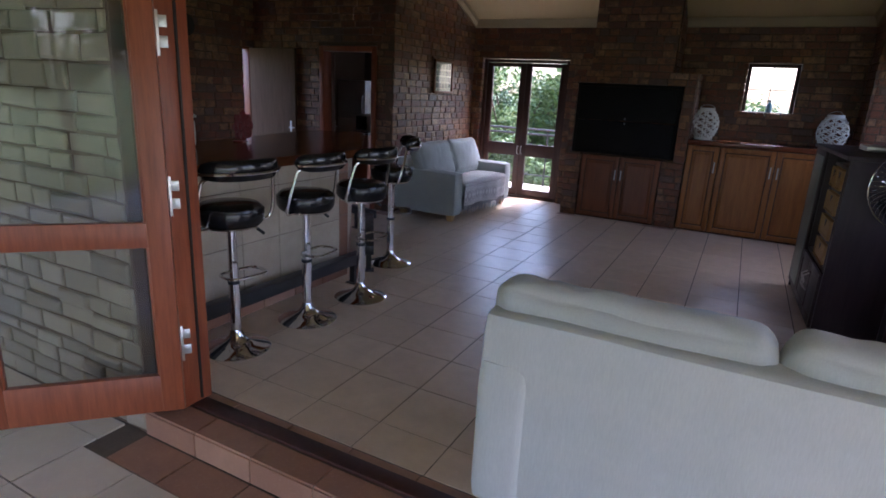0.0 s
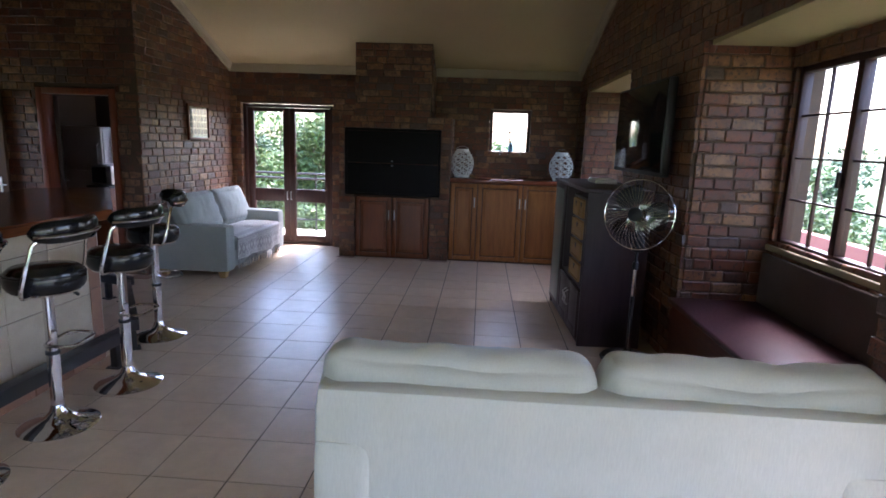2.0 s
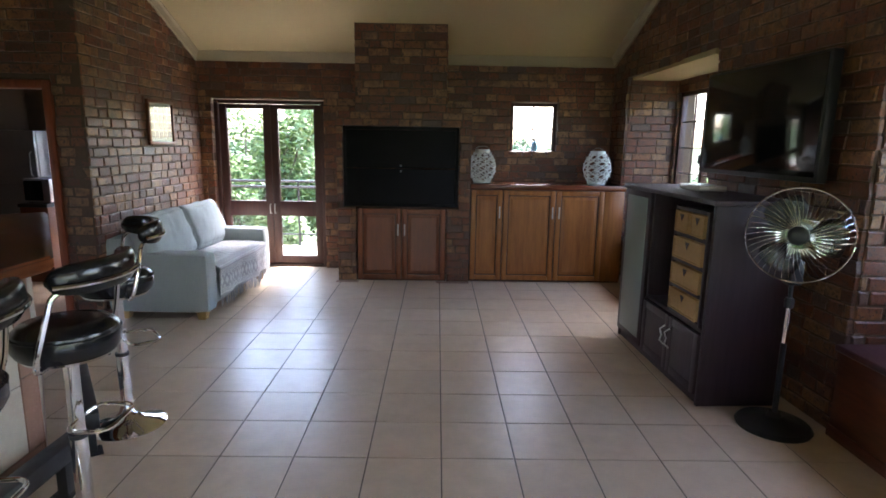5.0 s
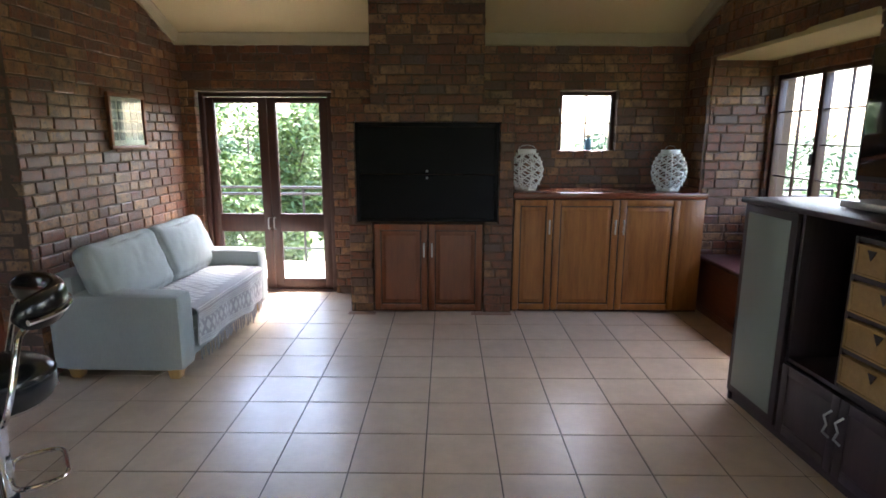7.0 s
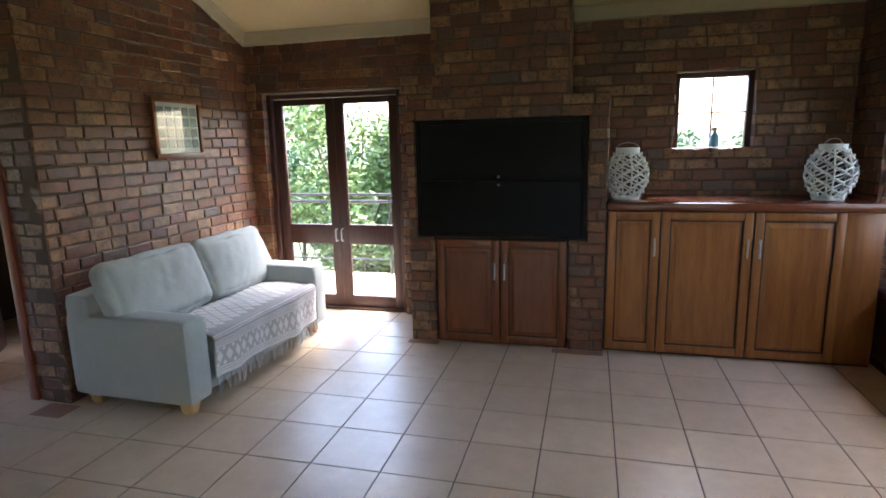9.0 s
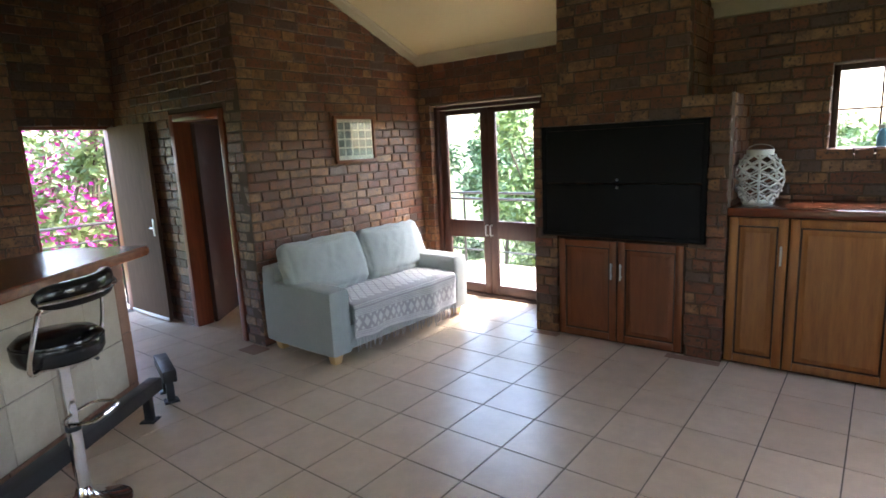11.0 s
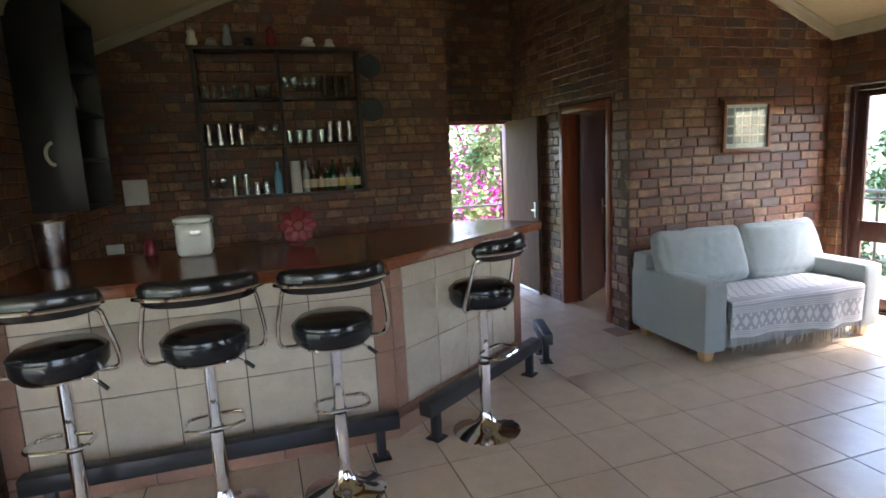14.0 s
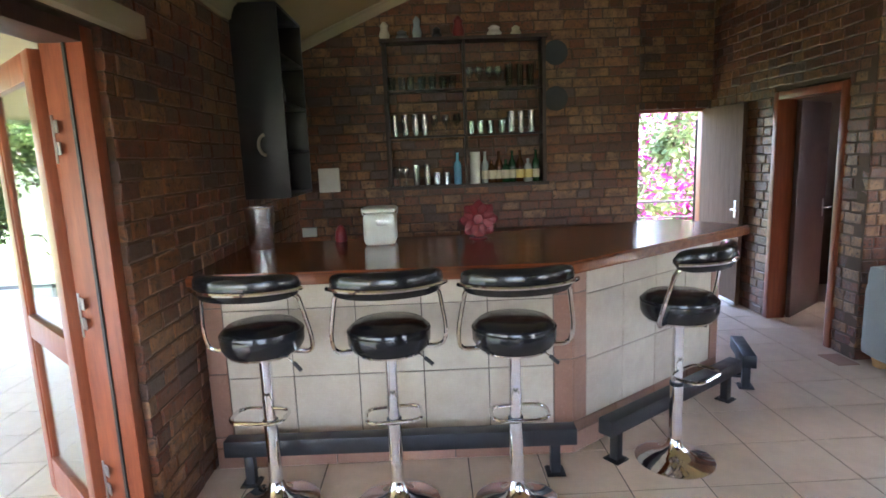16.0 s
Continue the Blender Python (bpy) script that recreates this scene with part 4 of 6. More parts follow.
part("hub_cap", lathe([(0.0, 0.098), (0.03, 0.097), (0.052, 0.09), (0.055, 0.08), (0.0, 0.08)], 24), BLACKPLASTIC, guard)
for k in range(3):
    bm = bmesh.new()
    rows = []
    for i in range(9):
        q = i / 8
        r = 0.04 + 0.19 * q
        w = 0.35 + 0.55 * math.sin(math.pi * min(q * 0.75 + 0.12, 1))
        rows.append([bm.verts.new((r * math.cos(a), r * math.sin(a), 0.02 + 0.03 * (j / 6 - 0.5) * (1.2 - q))) for j in range(7) for a in [2 * math.pi * k / 3 + w * (j / 6 - 0.5) * 1.6]])
    for a, b in zip(rows, rows[1:]):
        for j in range(6):
            bm.faces.new((a[j], b[j], b[j + 1], a[j + 1]))
    bl = part("blade", bm, BLADEGREY, fan, "smoky grey blade")
    bl.modifiers.new("thick", "SOLIDIFY").thickness = 0.002
    bl.matrix_basis = NECK

# ---- window seats ----
BACKCLOTH = fabric_material("dark_brown_seat_back", (0.05, 0.032, 0.024), (0.085, 0.055, 0.042))
for k, (b0, b1) in enumerate(((BAY1[0], BAY1[1]), (BAY2[0], BAY2[1]))):
    bench = thing("window_seat", 0, 0, 0, label="built-in wooden window seat with plum-brown top in the bay", category="bench", group="window seats")
    XF, OUTER = (1.78, 1.74)[k], OUTERS[k]
    part("front_panel", box(XF + 0.02, XF + 0.045, b0 + 0.02, b1 - 0.01, 0.0, 0.53, 0.003), BENCHFRONT, bench, "varnished red-brown front boards")
    part("seat_top", box(XF - 0.02, OUTER - 0.012, b0 + 0.012, b1 - 0.012, 0.532, 0.572, 0.012, 3), BENCHTOP, bench)
    part("skirting", box(XF + 0.005, XF + 0.02, b0 + 0.02, b1 - 0.01, 0.0, 0.07, 0.003), BENCHFRONT, bench)
    part("back_panel", box(OUTER - 0.055, OUTER - 0.015, b0 + 0.03, b1 - 0.03, 0.574, 0.96, 0.012), BACKCLOTH, bench, "dark brown upholstered back panel")

# ---- framed picture on the sofa wall ----
pic = thing("framed_picture", SOFA_X + 0.008, 7.9, 1.85, -1.0, "framed sheet of small photographs under glass, reddish wooden frame", "picture")
PW, PH = 0.56, 0.475
for y0, y1, z0, z1 in ((-PW / 2, PW / 2, PH / 2 - 0.035, PH / 2), (-PW / 2, PW / 2, -PH / 2, -PH / 2 + 0.035), (-PW / 2, -PW / 2 + 0.035, -PH / 2 + 0.035, PH / 2 - 0.035), (PW / 2 - 0.035, PW / 2, -PH / 2 + 0.035, PH / 2 - 0.035)):
    part("frame", box(0.0, 0.03, y0, y1, z0, z1, 0.004), REDOAK, pic)
part("mount", box(0.0, 0.012, -PW / 2 + 0.03, PW / 2 - 0.03, -PH / 2 + 0.03, PH / 2 - 0.03), WHITEPAINT, pic, "off-white mount")
PHOTO = tile_material("small_photo_print", True, ((0.1, 0.14, 0.17), (0.3, 0.34, 0.33), (0.07, 0.09, 0.1), (0.4, 0.36, 0.3)), 0.32)
for i in range(5):
    for j in range(4):
        y = -0.188 + 0.094 * i
        z = -0.125 + 0.087 * j
        part("photo", box(0.012, 0.0135, y - 0.037, y + 0.037, z - 0.034, z + 0.034), PHOTO, pic)
part("cover_glass", box(0.016, 0.019, -PW / 2 + 0.034, PW / 2 - 0.034, -PH / 2 + 0.034, PH / 2 - 0.034), PANE, pic)

# ---- bar counter ----
B1, B2, B3 = Vector((-2.53, 2.1)), Vector((-2.515, 4.125)), Vector((-3.42, 5.4))
TOP = 1.15
bar = thing("bar_counter", 0, 0, 0, label="cranked bar counter faced with cream tiles and rust tile borders", category="bar")


def slab(line, back, z0, z1, bevel=0.006):
    """A plate over a bent line of plan points, set back to a second line."""
    bm = bmesh.new()
    pts = list(line) + list(back)[::-1]
    lo = [bm.verts.new((p[0], p[1], z0)) for p in pts]
    hi = [bm.verts.new((p[0], p[1], z1)) for p in pts]
    n = len(pts)
    for k in range(n):
        bm.faces.new((lo[k], lo[(k + 1) % n], hi[(k + 1) % n], hi[k]))
    bm.faces.new(lo)
    bm.faces.new(hi)
    bmesh.ops.bevel(bm, geom=bm.edges[:], offset=bevel, segments=2, affect="EDGES")
    return bm


dirn = (B3 - B2).normalized()
out2 = Vector((dirn.y, -dirn.x))
part("core", slab([B1 + Vector((-0.01, 0)), B2 + Vector((-0.01, -0.004)), B3 - out2 * 0.01 - dirn * 0.01],
                  [(-2.82, 2.1), (-2.82, 4.0), tuple(B3 - out2 * 0.3 - dirn * 0.01)], 0.0, TOP - 0.069, 0.002), GROUT, bar)


def facing(a, b, skip_first=0.0):
    """Cream tiles with a rust border strip at the ends and two rust courses at the foot."""
    d = (b - a).normalized()
    turn = math.degrees(math.atan2(d.y, d.x))
    L = (b - a).length
    strip = 0.11
    def put(u0, u1, z0, z1, mat):
        ob = part("tile", box(u0 + 0.003, u1 - 0.003, -0.004, 0.006, z0 + 0.003, z1 - 0.003, 0.002, 1), mat, bar)
        ob.matrix_basis = pose(a.x, a.y, 0, 0, 0, turn)
    z = 0.0
    for z0, z1 in ((0.0, 0.125), (0.125, 0.19)):
        n = max(2, round(L / 0.36))
        for k in range(n):
            put(L * k / n, L * (k + 1) / n, z0, z1, RUSTTILE)
    for u0, u1 in ((0, strip), (L - strip, L)):
        for k in range(3):
            put(u0, u1, 0.19 + 0.375 * k, min(0.19 + 0.375 * (k + 1), TOP - 0.071), RUSTTILE)
    inner = L - 2 * strip
    n = max(2, round(inner / 0.375))
    rows = (0.19, 0.535, 0.92, TOP - 0.071)
    for z0, z1 in zip(rows, rows[1:]):
        for k in range(n):
            put(strip + inner * k / n, strip + inner * (k + 1) / n, z0, z1, BARTILE)


facing(B1, B2)
facing(B2, B3)
end_dir = Vector((-out2.x, -out2.y))
facing(B3, B3 + end_dir * 0.3)
top_front = [(-2.4, 2.085), (-2.33, 4.07), tuple(B3 + out2 * 0.14 + dirn * 0.14)]
top_back = [(-3.5, 2.085), (-3.5, 3.62), tuple(B3 - out2 * 0.5 + dirn * 0.14)]
part("countertop", slab(top_front, top_back, TOP - 0.068, TOP, 0.012), BARWOOD, bar, "thick polished dark red wooden top")


def foot_rail(a, b, feet, inset=0.0):
    d = (b - a).normalized()
    L = (b - a).length
    ob = thing("foot_rail", a.x, a.y, 0, math.degrees(math.atan2(d.y, d.x)), "black square-section steel foot rail on short posts", "foot rail", "bar foot rails")
    part("rail", box(0, L, -0.045, 0.045, 0.175, 0.265, 0.006), BLACKSTEEL, ob)
    for u in feet:
        part("post", box(u - 0.025, u + 0.025, -0.025, 0.025, 0.008, 0.176, 0.003), BLACKSTEEL, ob)
        part("foot_plate", box(u - 0.05, u + 0.05, -0.05, 0.05, 0.0, 0.009, 0.002), BLACKSTEEL, ob)
        for dx, dy in ((-0.036, -0.036), (0.036, 0.036), (-0.036, 0.036), (0.036, -0.036)):
            part("bolt", lathe([(0.0, 0.008), (0.007, 0.008), (0.007, 0.016), (0.0, 0.016)], 8, centre=(u + dx, dy)), BLACKSTEEL, ob)


foot_rail(Vector((-2.37, 2.22)), Vector((-2.33, 4.09)), (0.12, 1.76))
foot_rail(Vector((-2.37, 4.26)), Vector((-3.17, 5.41)), (0.1, 1.28))
foot_rail(Vector((-3.19, 5.52)), Vector((-3.62, 5.66)), (0.1, 0.32))


# ---- bar stools ----
def bar_stool(x, y, rz, lever_on=True):
    """Gas-lift stool; local +x is the side of the low back."""
    s = thing("bar_stool", x, y, 0, rz, "black padded swivel bar stool with low back and chrome trumpet base", "bar stool", "stools along the bar")
    part("base", lathe([(0.0, 0.0), (0.205, 0.0), (0.21, 0.006), (0.19, 0.016), (0.12, 0.034), (0.07, 0.055), (0.045, 0.085), (0.034, 0.12), (0.0, 0.12)], 48), CHROME, s)
    part("outer_column", tube([(0, 0, 0.1), (0, 0, 0.41)], 0.034, 20), CHROME, s)
    part("ring_collar", tube([(0, 0, 0.402), (0, 0, 0.42)], 0.037, 20), BLACKPLASTIC, s)
    part("inner_column", tube([(0, 0, 0.415), (0, 0, 0.735)], 0.029, 18), CHROME, s)
    ring = rounded([(-0.02, 0.03, 0.485), (-0.03, 0.13, 0.485), (-0.19, 0.13, 0.485), (-0.19, -0.13, 0.485), (-0.03, -0.13, 0.485), (-0.02, -0.03, 0.485)], 0.07, 6)
    part("footrest", tube([(-p.x, p.y, p.z) for p in ring], 0.0085, 10), CHROME, s)
    part("swivel_plate", lathe([(0.0, 0.733), (0.13, 0.735), (0.165, 0.745), (0.17, 0.755), (0.0, 0.757)], 32), CHROME, s)
    bm = lathe([(0.0, 0.753), (0.15, 0.753), (0.182, 0.763), (0.196, 0.787), (0.198, 0.825), (0.19, 0.853), (0.165, 0.873), (0.1, 0.883), (0.0, 0.885)], 40)
    part("seat", bm, LEATHER, s)
    part("seat_piping", tube([(0.196 * math.cos(2 * math.pi * k / 40), 0.196 * math.sin(2 * math.pi * k / 40), 0.840) for k in range(40)], 0.004, 6, closed=True), LEATHER, s)
    for sgn in (-1, 1):
        arm = rounded([(0.02, sgn * 0.15, 0.757), (0.03, sgn * 0.262, 0.757), (0.06, sgn * 0.268, 0.845), (0.105, sgn * 0.235, 1.030), (0.15, sgn * 0.2, 1.045)], 0.05, 5)
        part("arm", tube(arm, 0.0105, 10), CHROME, s)
    N = 24
    bm = bmesh.new()
    rings = []
    prof = [(-0.03, -0.045), (0.018, -0.052), (0.032, -0.03), (0.036, 0.0), (0.034, 0.035), (0.022, 0.055), (-0.012, 0.058), (-0.03, 0.045), (-0.036, 0.0)]
    for k in range(N + 1):
        a = radians(-66 + 132 * k / N)
        taper = math.sqrt(max(1 - (abs(2 * k / N - 1)) ** 6, 0.02))
        rings.append([bm.verts.new(((0.225 + o * taper) * math.cos(a), (0.27 + o * taper) * math.sin(a), 1.075 + h * taper)) for o, h in prof])
    for a, b in zip(rings, rings[1:]):
        for j in range(len(prof)):
            bm.faces.new((a[j], a[(j + 1) % len(prof)], b[(j + 1) % len(prof)], b[j]))
    bm.faces.new(rings[0])
    bm.faces.new(rings[-1])
    part("back_pad", bm, LEATHER, s, angle=60)
    pts = [((0.265) * math.cos(radians(q)), 0.308 * math.sin(radians(q)), 1.063) for q in range(-60, 61, 6)]
    part("back_trim", tube(pts, 0.0095, 8), CHROME, s)
    bm = tube([(0.0, 0.05, 0.745), (0.03, 0.14, 0.720), (0.04, 0.17, 0.700)], 0.004, 8)
    lv = part("lift_lever", bm, CHROME, s)
    part("lever_grip", tube([(0.037, 0.16, 0.707), (0.05, 0.2, 0.675)], 0.0095, 10), BLACKPLASTIC, lv, "black plastic grip")
    return s


LIFT = Matrix.Diagonal((1, 1, 1.085, 1))
stool = bar_stool(-2.175, 2.53, -8)
stool.matrix_world = pose(-2.175, 2.53, 0, 0, 0, -8) @ LIFT
for x, y, rz in ((-2.125, 3.145, 6), (-2.08, 3.735, 2), (-2.4, 4.66, 38)):
    copy_thing(stool, pose(x, y, 0, 0, 0, rz))

# ---- exterior plank door, standing open, and hall doorway ----
door_2 = tagged(thing("door_2", PORCH - 0.03, HALL_Y - 0.07, 0.012, 0), "brown plank exterior door standing open against hall wall", "door", kind="structure")
for k in range(8):
    part("plank", box(0.01 + 0.108 * k, 0.01 + 0.108 * (k + 1) - 0.0004, -0.02, 0.02, 0.0, 2.1, 0.001, 1), EXTDOOR, door_2)
for z in (0.1, 0.95, 1.85):
    part("ledge", box(0.02, 0.86, 0.02, 0.04, z, z + 0.1, 0.004), EXTDOOR, door_2)
lever(door_2, 0.79, -0.022, 1.02, -1)
part("weather_bar", box(0.01, 0.87, -0.03, -0.02, 0.0, 0.035, 0.003), STEEL, door_2, "pale metal weather bar")
frame_w = tagged(thing("door_frame_west", 0, 0, 0), "dark red wooden exterior door frame", "door frame", kind="structure")
for y0, y1, z0, z1 in ((5.725, 5.76, 0, 2.14), (6.562, 6.597, 0, 2.14), (5.76, 6.562, 2.095, 2.138)):
    part("jamb", box(PORCH - 0.16, PORCH - 0.05, y0, y1, z0, z1, 0.004), MERANTI, frame_w)
frame_h = tagged(thing("door_frame_hall", 0, 0, 0), "dark red meranti door frame in brick wall", "door frame", kind="structure")
for x0, x1, z0, z1 in ((-4.895, -4.825, 0, 2.165), (-4.02, -3.95, 0, 2.165), (-4.825, -4.02, 2.095, 2.165)):
    part("jamb", box(x0, x1, HALL_Y - 0.02, HALL_Y + 0.16, z0, z1, 0.005), MERANTI, frame_h)
door_3 = tagged(thing("door_3", -4.8, HALL_Y + 0.17, 0.01, 128), "dark red-brown flush door standing open into the kitchen", "door", kind="structure")
part("leaf", box(0, 0.78, -0.02, 0.02, 0, 2.07, 0.004), DARKFRAME, door_3)
lever(door_3, 0.71, -0.022, 1.02, -1)

# kitchen beyond the hall doorway
KX0, KX1, KY1 = -5.95, -3.885, 9.3
# even dark brown for the kitchen walls and ceiling
KITCHEN = speckled("dark_kitchen_brown", (0.1, 0.07, 0.05), (0.14, 0.1, 0.07), 3.0, 0.8, 0.1)
for nm, dims in (("wall_kitchen_north", (KX0 - 0.1, KX1 + 0.001, KY1, KY1 + 0.1, 0, 2.7)), ("wall_kitchen_west", (KX0 - 0.2, KX0 - 0.1, HALL_Y + 0.22, KY1, 0, 2.7))):
    tagged(part(nm, box(*dims), KITCHEN), "plain brown kitchen wall", "wall", kind="structure")
tagged(part("ceiling_kitchen", box(KX0 - 0.2, KX1, HALL_Y + 0.22, KY1 + 0.1, 2.7, 2.75), KITCHEN), "plain brown kitchen ceiling", "ceiling", kind="structure")
tagged(part("floor_kitchen", box(KX0 - 0.2, KX1, NORTH + 0.25, KY1 + 0.1, -0.22, 0.0), GROUT), "dark tiled kitchen floor", "floor", kind="structure")
fridge = thing("fridge", -5.68, 8.75, 0, label="tall silver fridge standing in the kitchen", category="fridge")
part("body", box(-0.3, 0.3, -0.3, 0.3, 0.03, 1.75, 0.02, 3), STEEL, fridge)
part("lower_door", box(-0.298, 0.298, -0.345, -0.302, 0.05, 1.1, 0.012), STEEL, fridge)
part("upper_door", box(-0.298, 0.298, -0.345, -0.302, 1.11, 1.745, 0.012), STEEL, fridge)
for z in (0.75, 1.2):
    part("handle", tube([(0.25, -0.345, z), (0.25, -0.385, z + 0.03), (0.25, -0.385, z + 0.27), (0.25, -0.345, z + 0.3)], 0.01, 8), STEEL, fridge)
for dx in (-0.25, 0.25):
    for dy in (-0.25, 0.25):
        part("foot", lathe([(0.0, 0.0), (0.02, 0.0), (0.02, 0.04), (0.0, 0.04)], 10, centre=(dx, dy)), BLACKPLASTIC, fridge)
kc = thing("kitchen_cabinet", -5.19, 8.5, 0, label="dark kitchen base cabinet with worktop", category="cabinet")
part("body", box(-0.16, 0.16, -0.5, 0.7, 0.0, 0.88, 0.006), REDOAK, kc)
part("worktop", box(-0.17, 0.17, -0.52, 0.72, 0.88, 0.92, 0.006), BLACKSTEEL, kc)
mw = thing("microwave", -5.19, 8.3, 0.92, label="silver microwave oven on the kitchen worktop", category="microwave")
part("casing", box(-0.15, 0.15, -0.22, 0.22, 0.01, 0.28, 0.01), STEEL, mw)
part("door", box(-0.14, 0.07, -0.228, -0.219, 0.03, 0.26, 0.004), SCREEN, mw, "black glass door")
for dx in (-0.1, 0.1):
    part("foot", box(dx - 0.015, dx + 0.015, -0.18, 0.18, 0.0, 0.011), BLACKPLASTIC, mw)

# ---- folding doors on the south side ----
fr = tagged(thing("door_frame_south", 0, 0, 0), "red meranti folding-door frame with dark stop", "door frame", kind="structure")
part("jamb", box(-1.925, -1.845, 1.88, 2.05, 0.0, 2.265, 0.005), MERANTI, fr)
part("jamb", box(1.675, 1.755, 1.88, 2.05, 0.0, 2.265, 0.005), MERANTI, fr)
part("head", box(-1.845, 1.675, 1.88, 2.05, 2.2, 2.265, 0.005), DARKFRAME, fr)
part("brush_strip", box(-1.844, -1.833, 1.975, 1.985, 0.02, 2.2), BLACKPLASTIC, fr)
part("floor_track", box(-1.845, 1.675, 1.925, 2.015, -0.012, 0.006, 0.004), DARKFRAME, fr, "dark brown bottom track")
tagged(part("trim_pelmet", box(-2.2, 1.7, SOUTH + 0.012, SOUTH + 0.07, 2.275, 2.375, 0.006), CORNICE), "cream painted pelmet board over the folding doors", "trim", kind="structure")


def folding_leaf(x, y, rz, name):
    leaf = tagged(thing(name, x, y, 0.02, rz), "red meranti glazed folding door leaf standing open", "door", kind="structure")
    glass_leaf(leaf, 0.86, 2.16, MERANTI, (0.2, 0.86, 0.98), 0.1, 0.11, 0.045)
    for z in (0.25, 1.0, 1.72):
        hinge = part("hinge", box(-0.012, 0.05, -0.028, -0.0215, z, z + 0.19, 0.002), STEEL, leaf, "satin steel offset hinge")
        for dz in (0.035, 0.12):
            part("hinge_leaf", box(-0.045, 0.0, -0.034, -0.028, z + dz, z + dz + 0.05, 0.002), STEEL, hinge)
    return leaf


folding_leaf(-1.83, 1.87, -134, "door_4")

# ---- step, patio and ground outside ----
step = tagged(part("floor_step", box(-2.02, 1.85, 1.78, 2.068, -0.16, -0.022, 0.004), GROUT), "rust tiled step below the folding doors", "step", kind="structure")
for k in range(11):
    a = -2.02 + 0.37 * k
    for nm, dims in (("tile", (a + 0.004, a + 0.366, 1.775, 1.92, -0.024, -0.012)), ("tile", (a + 0.004, a + 0.366, 1.768, 1.78, -0.15, -0.026)), ("tile", (a + 0.004, a + 0.366, 2.02, 2.066, -0.024, -0.0015))):
        part(nm, box(*dims, 0.002, 1), RUSTTILE, step)
for k in range(11):
    a = -2.02 + 0.37 * k
    part("tile", box(a + 0.004, a + 0.366, 1.55, 1.765, -0.165, -0.155, 0.002, 1), RUSTTILE, step)
patio = tagged(part("pavement", box(-9, 6, -4.5, 1.88, -0.35, -0.168), GROUT), "pale beige tiled patio outside the doors", "patio", kind="structure")
verts, faces = [], []
T = 0.4
for i in range(-24, 16):
    for j in range(-12, 5):
        x0, y0 = -1.0 + T * i, 0.02 + T * j
        edge = 1.545 if x0 + T > -1.99 else 1.775
        y1 = min(y0 + T, edge)
        if x0 < -8.9 or x0 > 5.5 or y0 < -4.4 or y1 < y0 + 0.03:
            continue
        n = len(verts)
        g = 0.004
        verts += [(x0 + g, y0 + g, -0.165), (x0 + T - g, y0 + g, -0.165), (x0 + T - g, y1 - g, -0.165), (x0 + g, y1 - g, -0.165)]
        verts += [(x, y, -0.155) for x, y, _ in verts[n:n + 4]]
        faces += [(n + 4, n + 5, n + 6, n + 7)] + [(n + k, n + (k + 1) % 4, n + 4 + (k + 1) % 4, n + 4 + k) for k in range(4)]
me = bpy.data.meshes.new("tiles")
me.from_pydata(verts, [], faces)
me.materials.append(SLATE)
tl = new("tiles", me)
tl.parent = patio
tagged(tl, kind="stuff")

# unseen roof on posts, added over the patio to hold back the south light
roof = tagged(part("roof_veranda", box(-9.0, 6.0, -4.6, 1.84, 2.46, 2.54), PLASTER), "flat cream roof, unseen, added over the patio to cut daylight", "roof", kind="structure")
for x in (-8.8, -1.3, 5.8):
    tagged(part("veranda_post", box(x - 0.1, x + 0.1, -4.45, -4.25, -0.168, 2.46, 0.01), PLASTER), "square plastered post added under the unseen roof", "post", "veranda posts")

# stone cladding on the outer face of the south wall
clad = tagged(part("wall_cladding", box(-5.7, -2.01, 1.785, 1.845, -0.16, 2.6), MORTAR), "uneven brown and grey stone cladding on outer wall", "wall", kind="structure")
verts, faces = [], []
rnd = random.Random(5)
z = -0.15
while z < 2.55:
    h = rnd.uniform(0.08, 0.13)
    x = -5.7
    while x < -2.03:
        w = rnd.uniform(0.16, 0.36)
        x1 = min(x + w, -2.02)
        o = rnd.uniform(0.006, 0.022)
        n = len(verts)
        q = [rnd.uniform(-0.008, 0.008) for _ in range(8)]
        for yy, i in ((1.784, 0.0), (1.784 - o * 0.6, 0.003), (1.784 - o, 0.014)):
            verts += [(x + 0.006 + i + q[0], yy, z + 0.006 + i + q[1]), (x1 - 0.006 - i + q[2], yy, z + 0.006 + i + q[3]),
                      (x1 - 0.006 - i + q[4], yy, z + h - 0.006 - i + q[5]), (x + 0.006 + i + q[6], yy, z + h - 0.006 - i + q[7])]
        for r in (0, 4):
            faces += [(n + r + k, n + r + (k + 1) % 4, n + r + 4 + (k + 1) % 4, n + r + 4 + k) for k in range(4)]
        faces.append((n + 8, n + 9, n + 10, n + 11))
        x = x1
    z += h
me = bpy.data.meshes.new("stones")
me.from_pydata(verts, [], faces)
me.materials.append(STONE)
st = new("stones", me)
st.parent = clad
tagged(st, kind="stuff")

GRASS = speckled("rough_grass", (0.045, 0.075, 0.02), (0.1, 0.13, 0.04), 0.8, 0.9, 0.6, 0.0, 30.0, 0.02)


def ground_at(x, y):
    slope = min(max((y - 2.5) / 8.0, 0.0), 1.0)
    west = min(max((-x - 6.0) / 5.0, 0.0), 1.0)
    far = min(max((math.hypot(x, y) - 30) / 60.0, 0.0), 1.0)
    return -0.36 - 2.6 * slope * slope * (3 - 2 * slope) - 0.8 * west - 1.5 * far


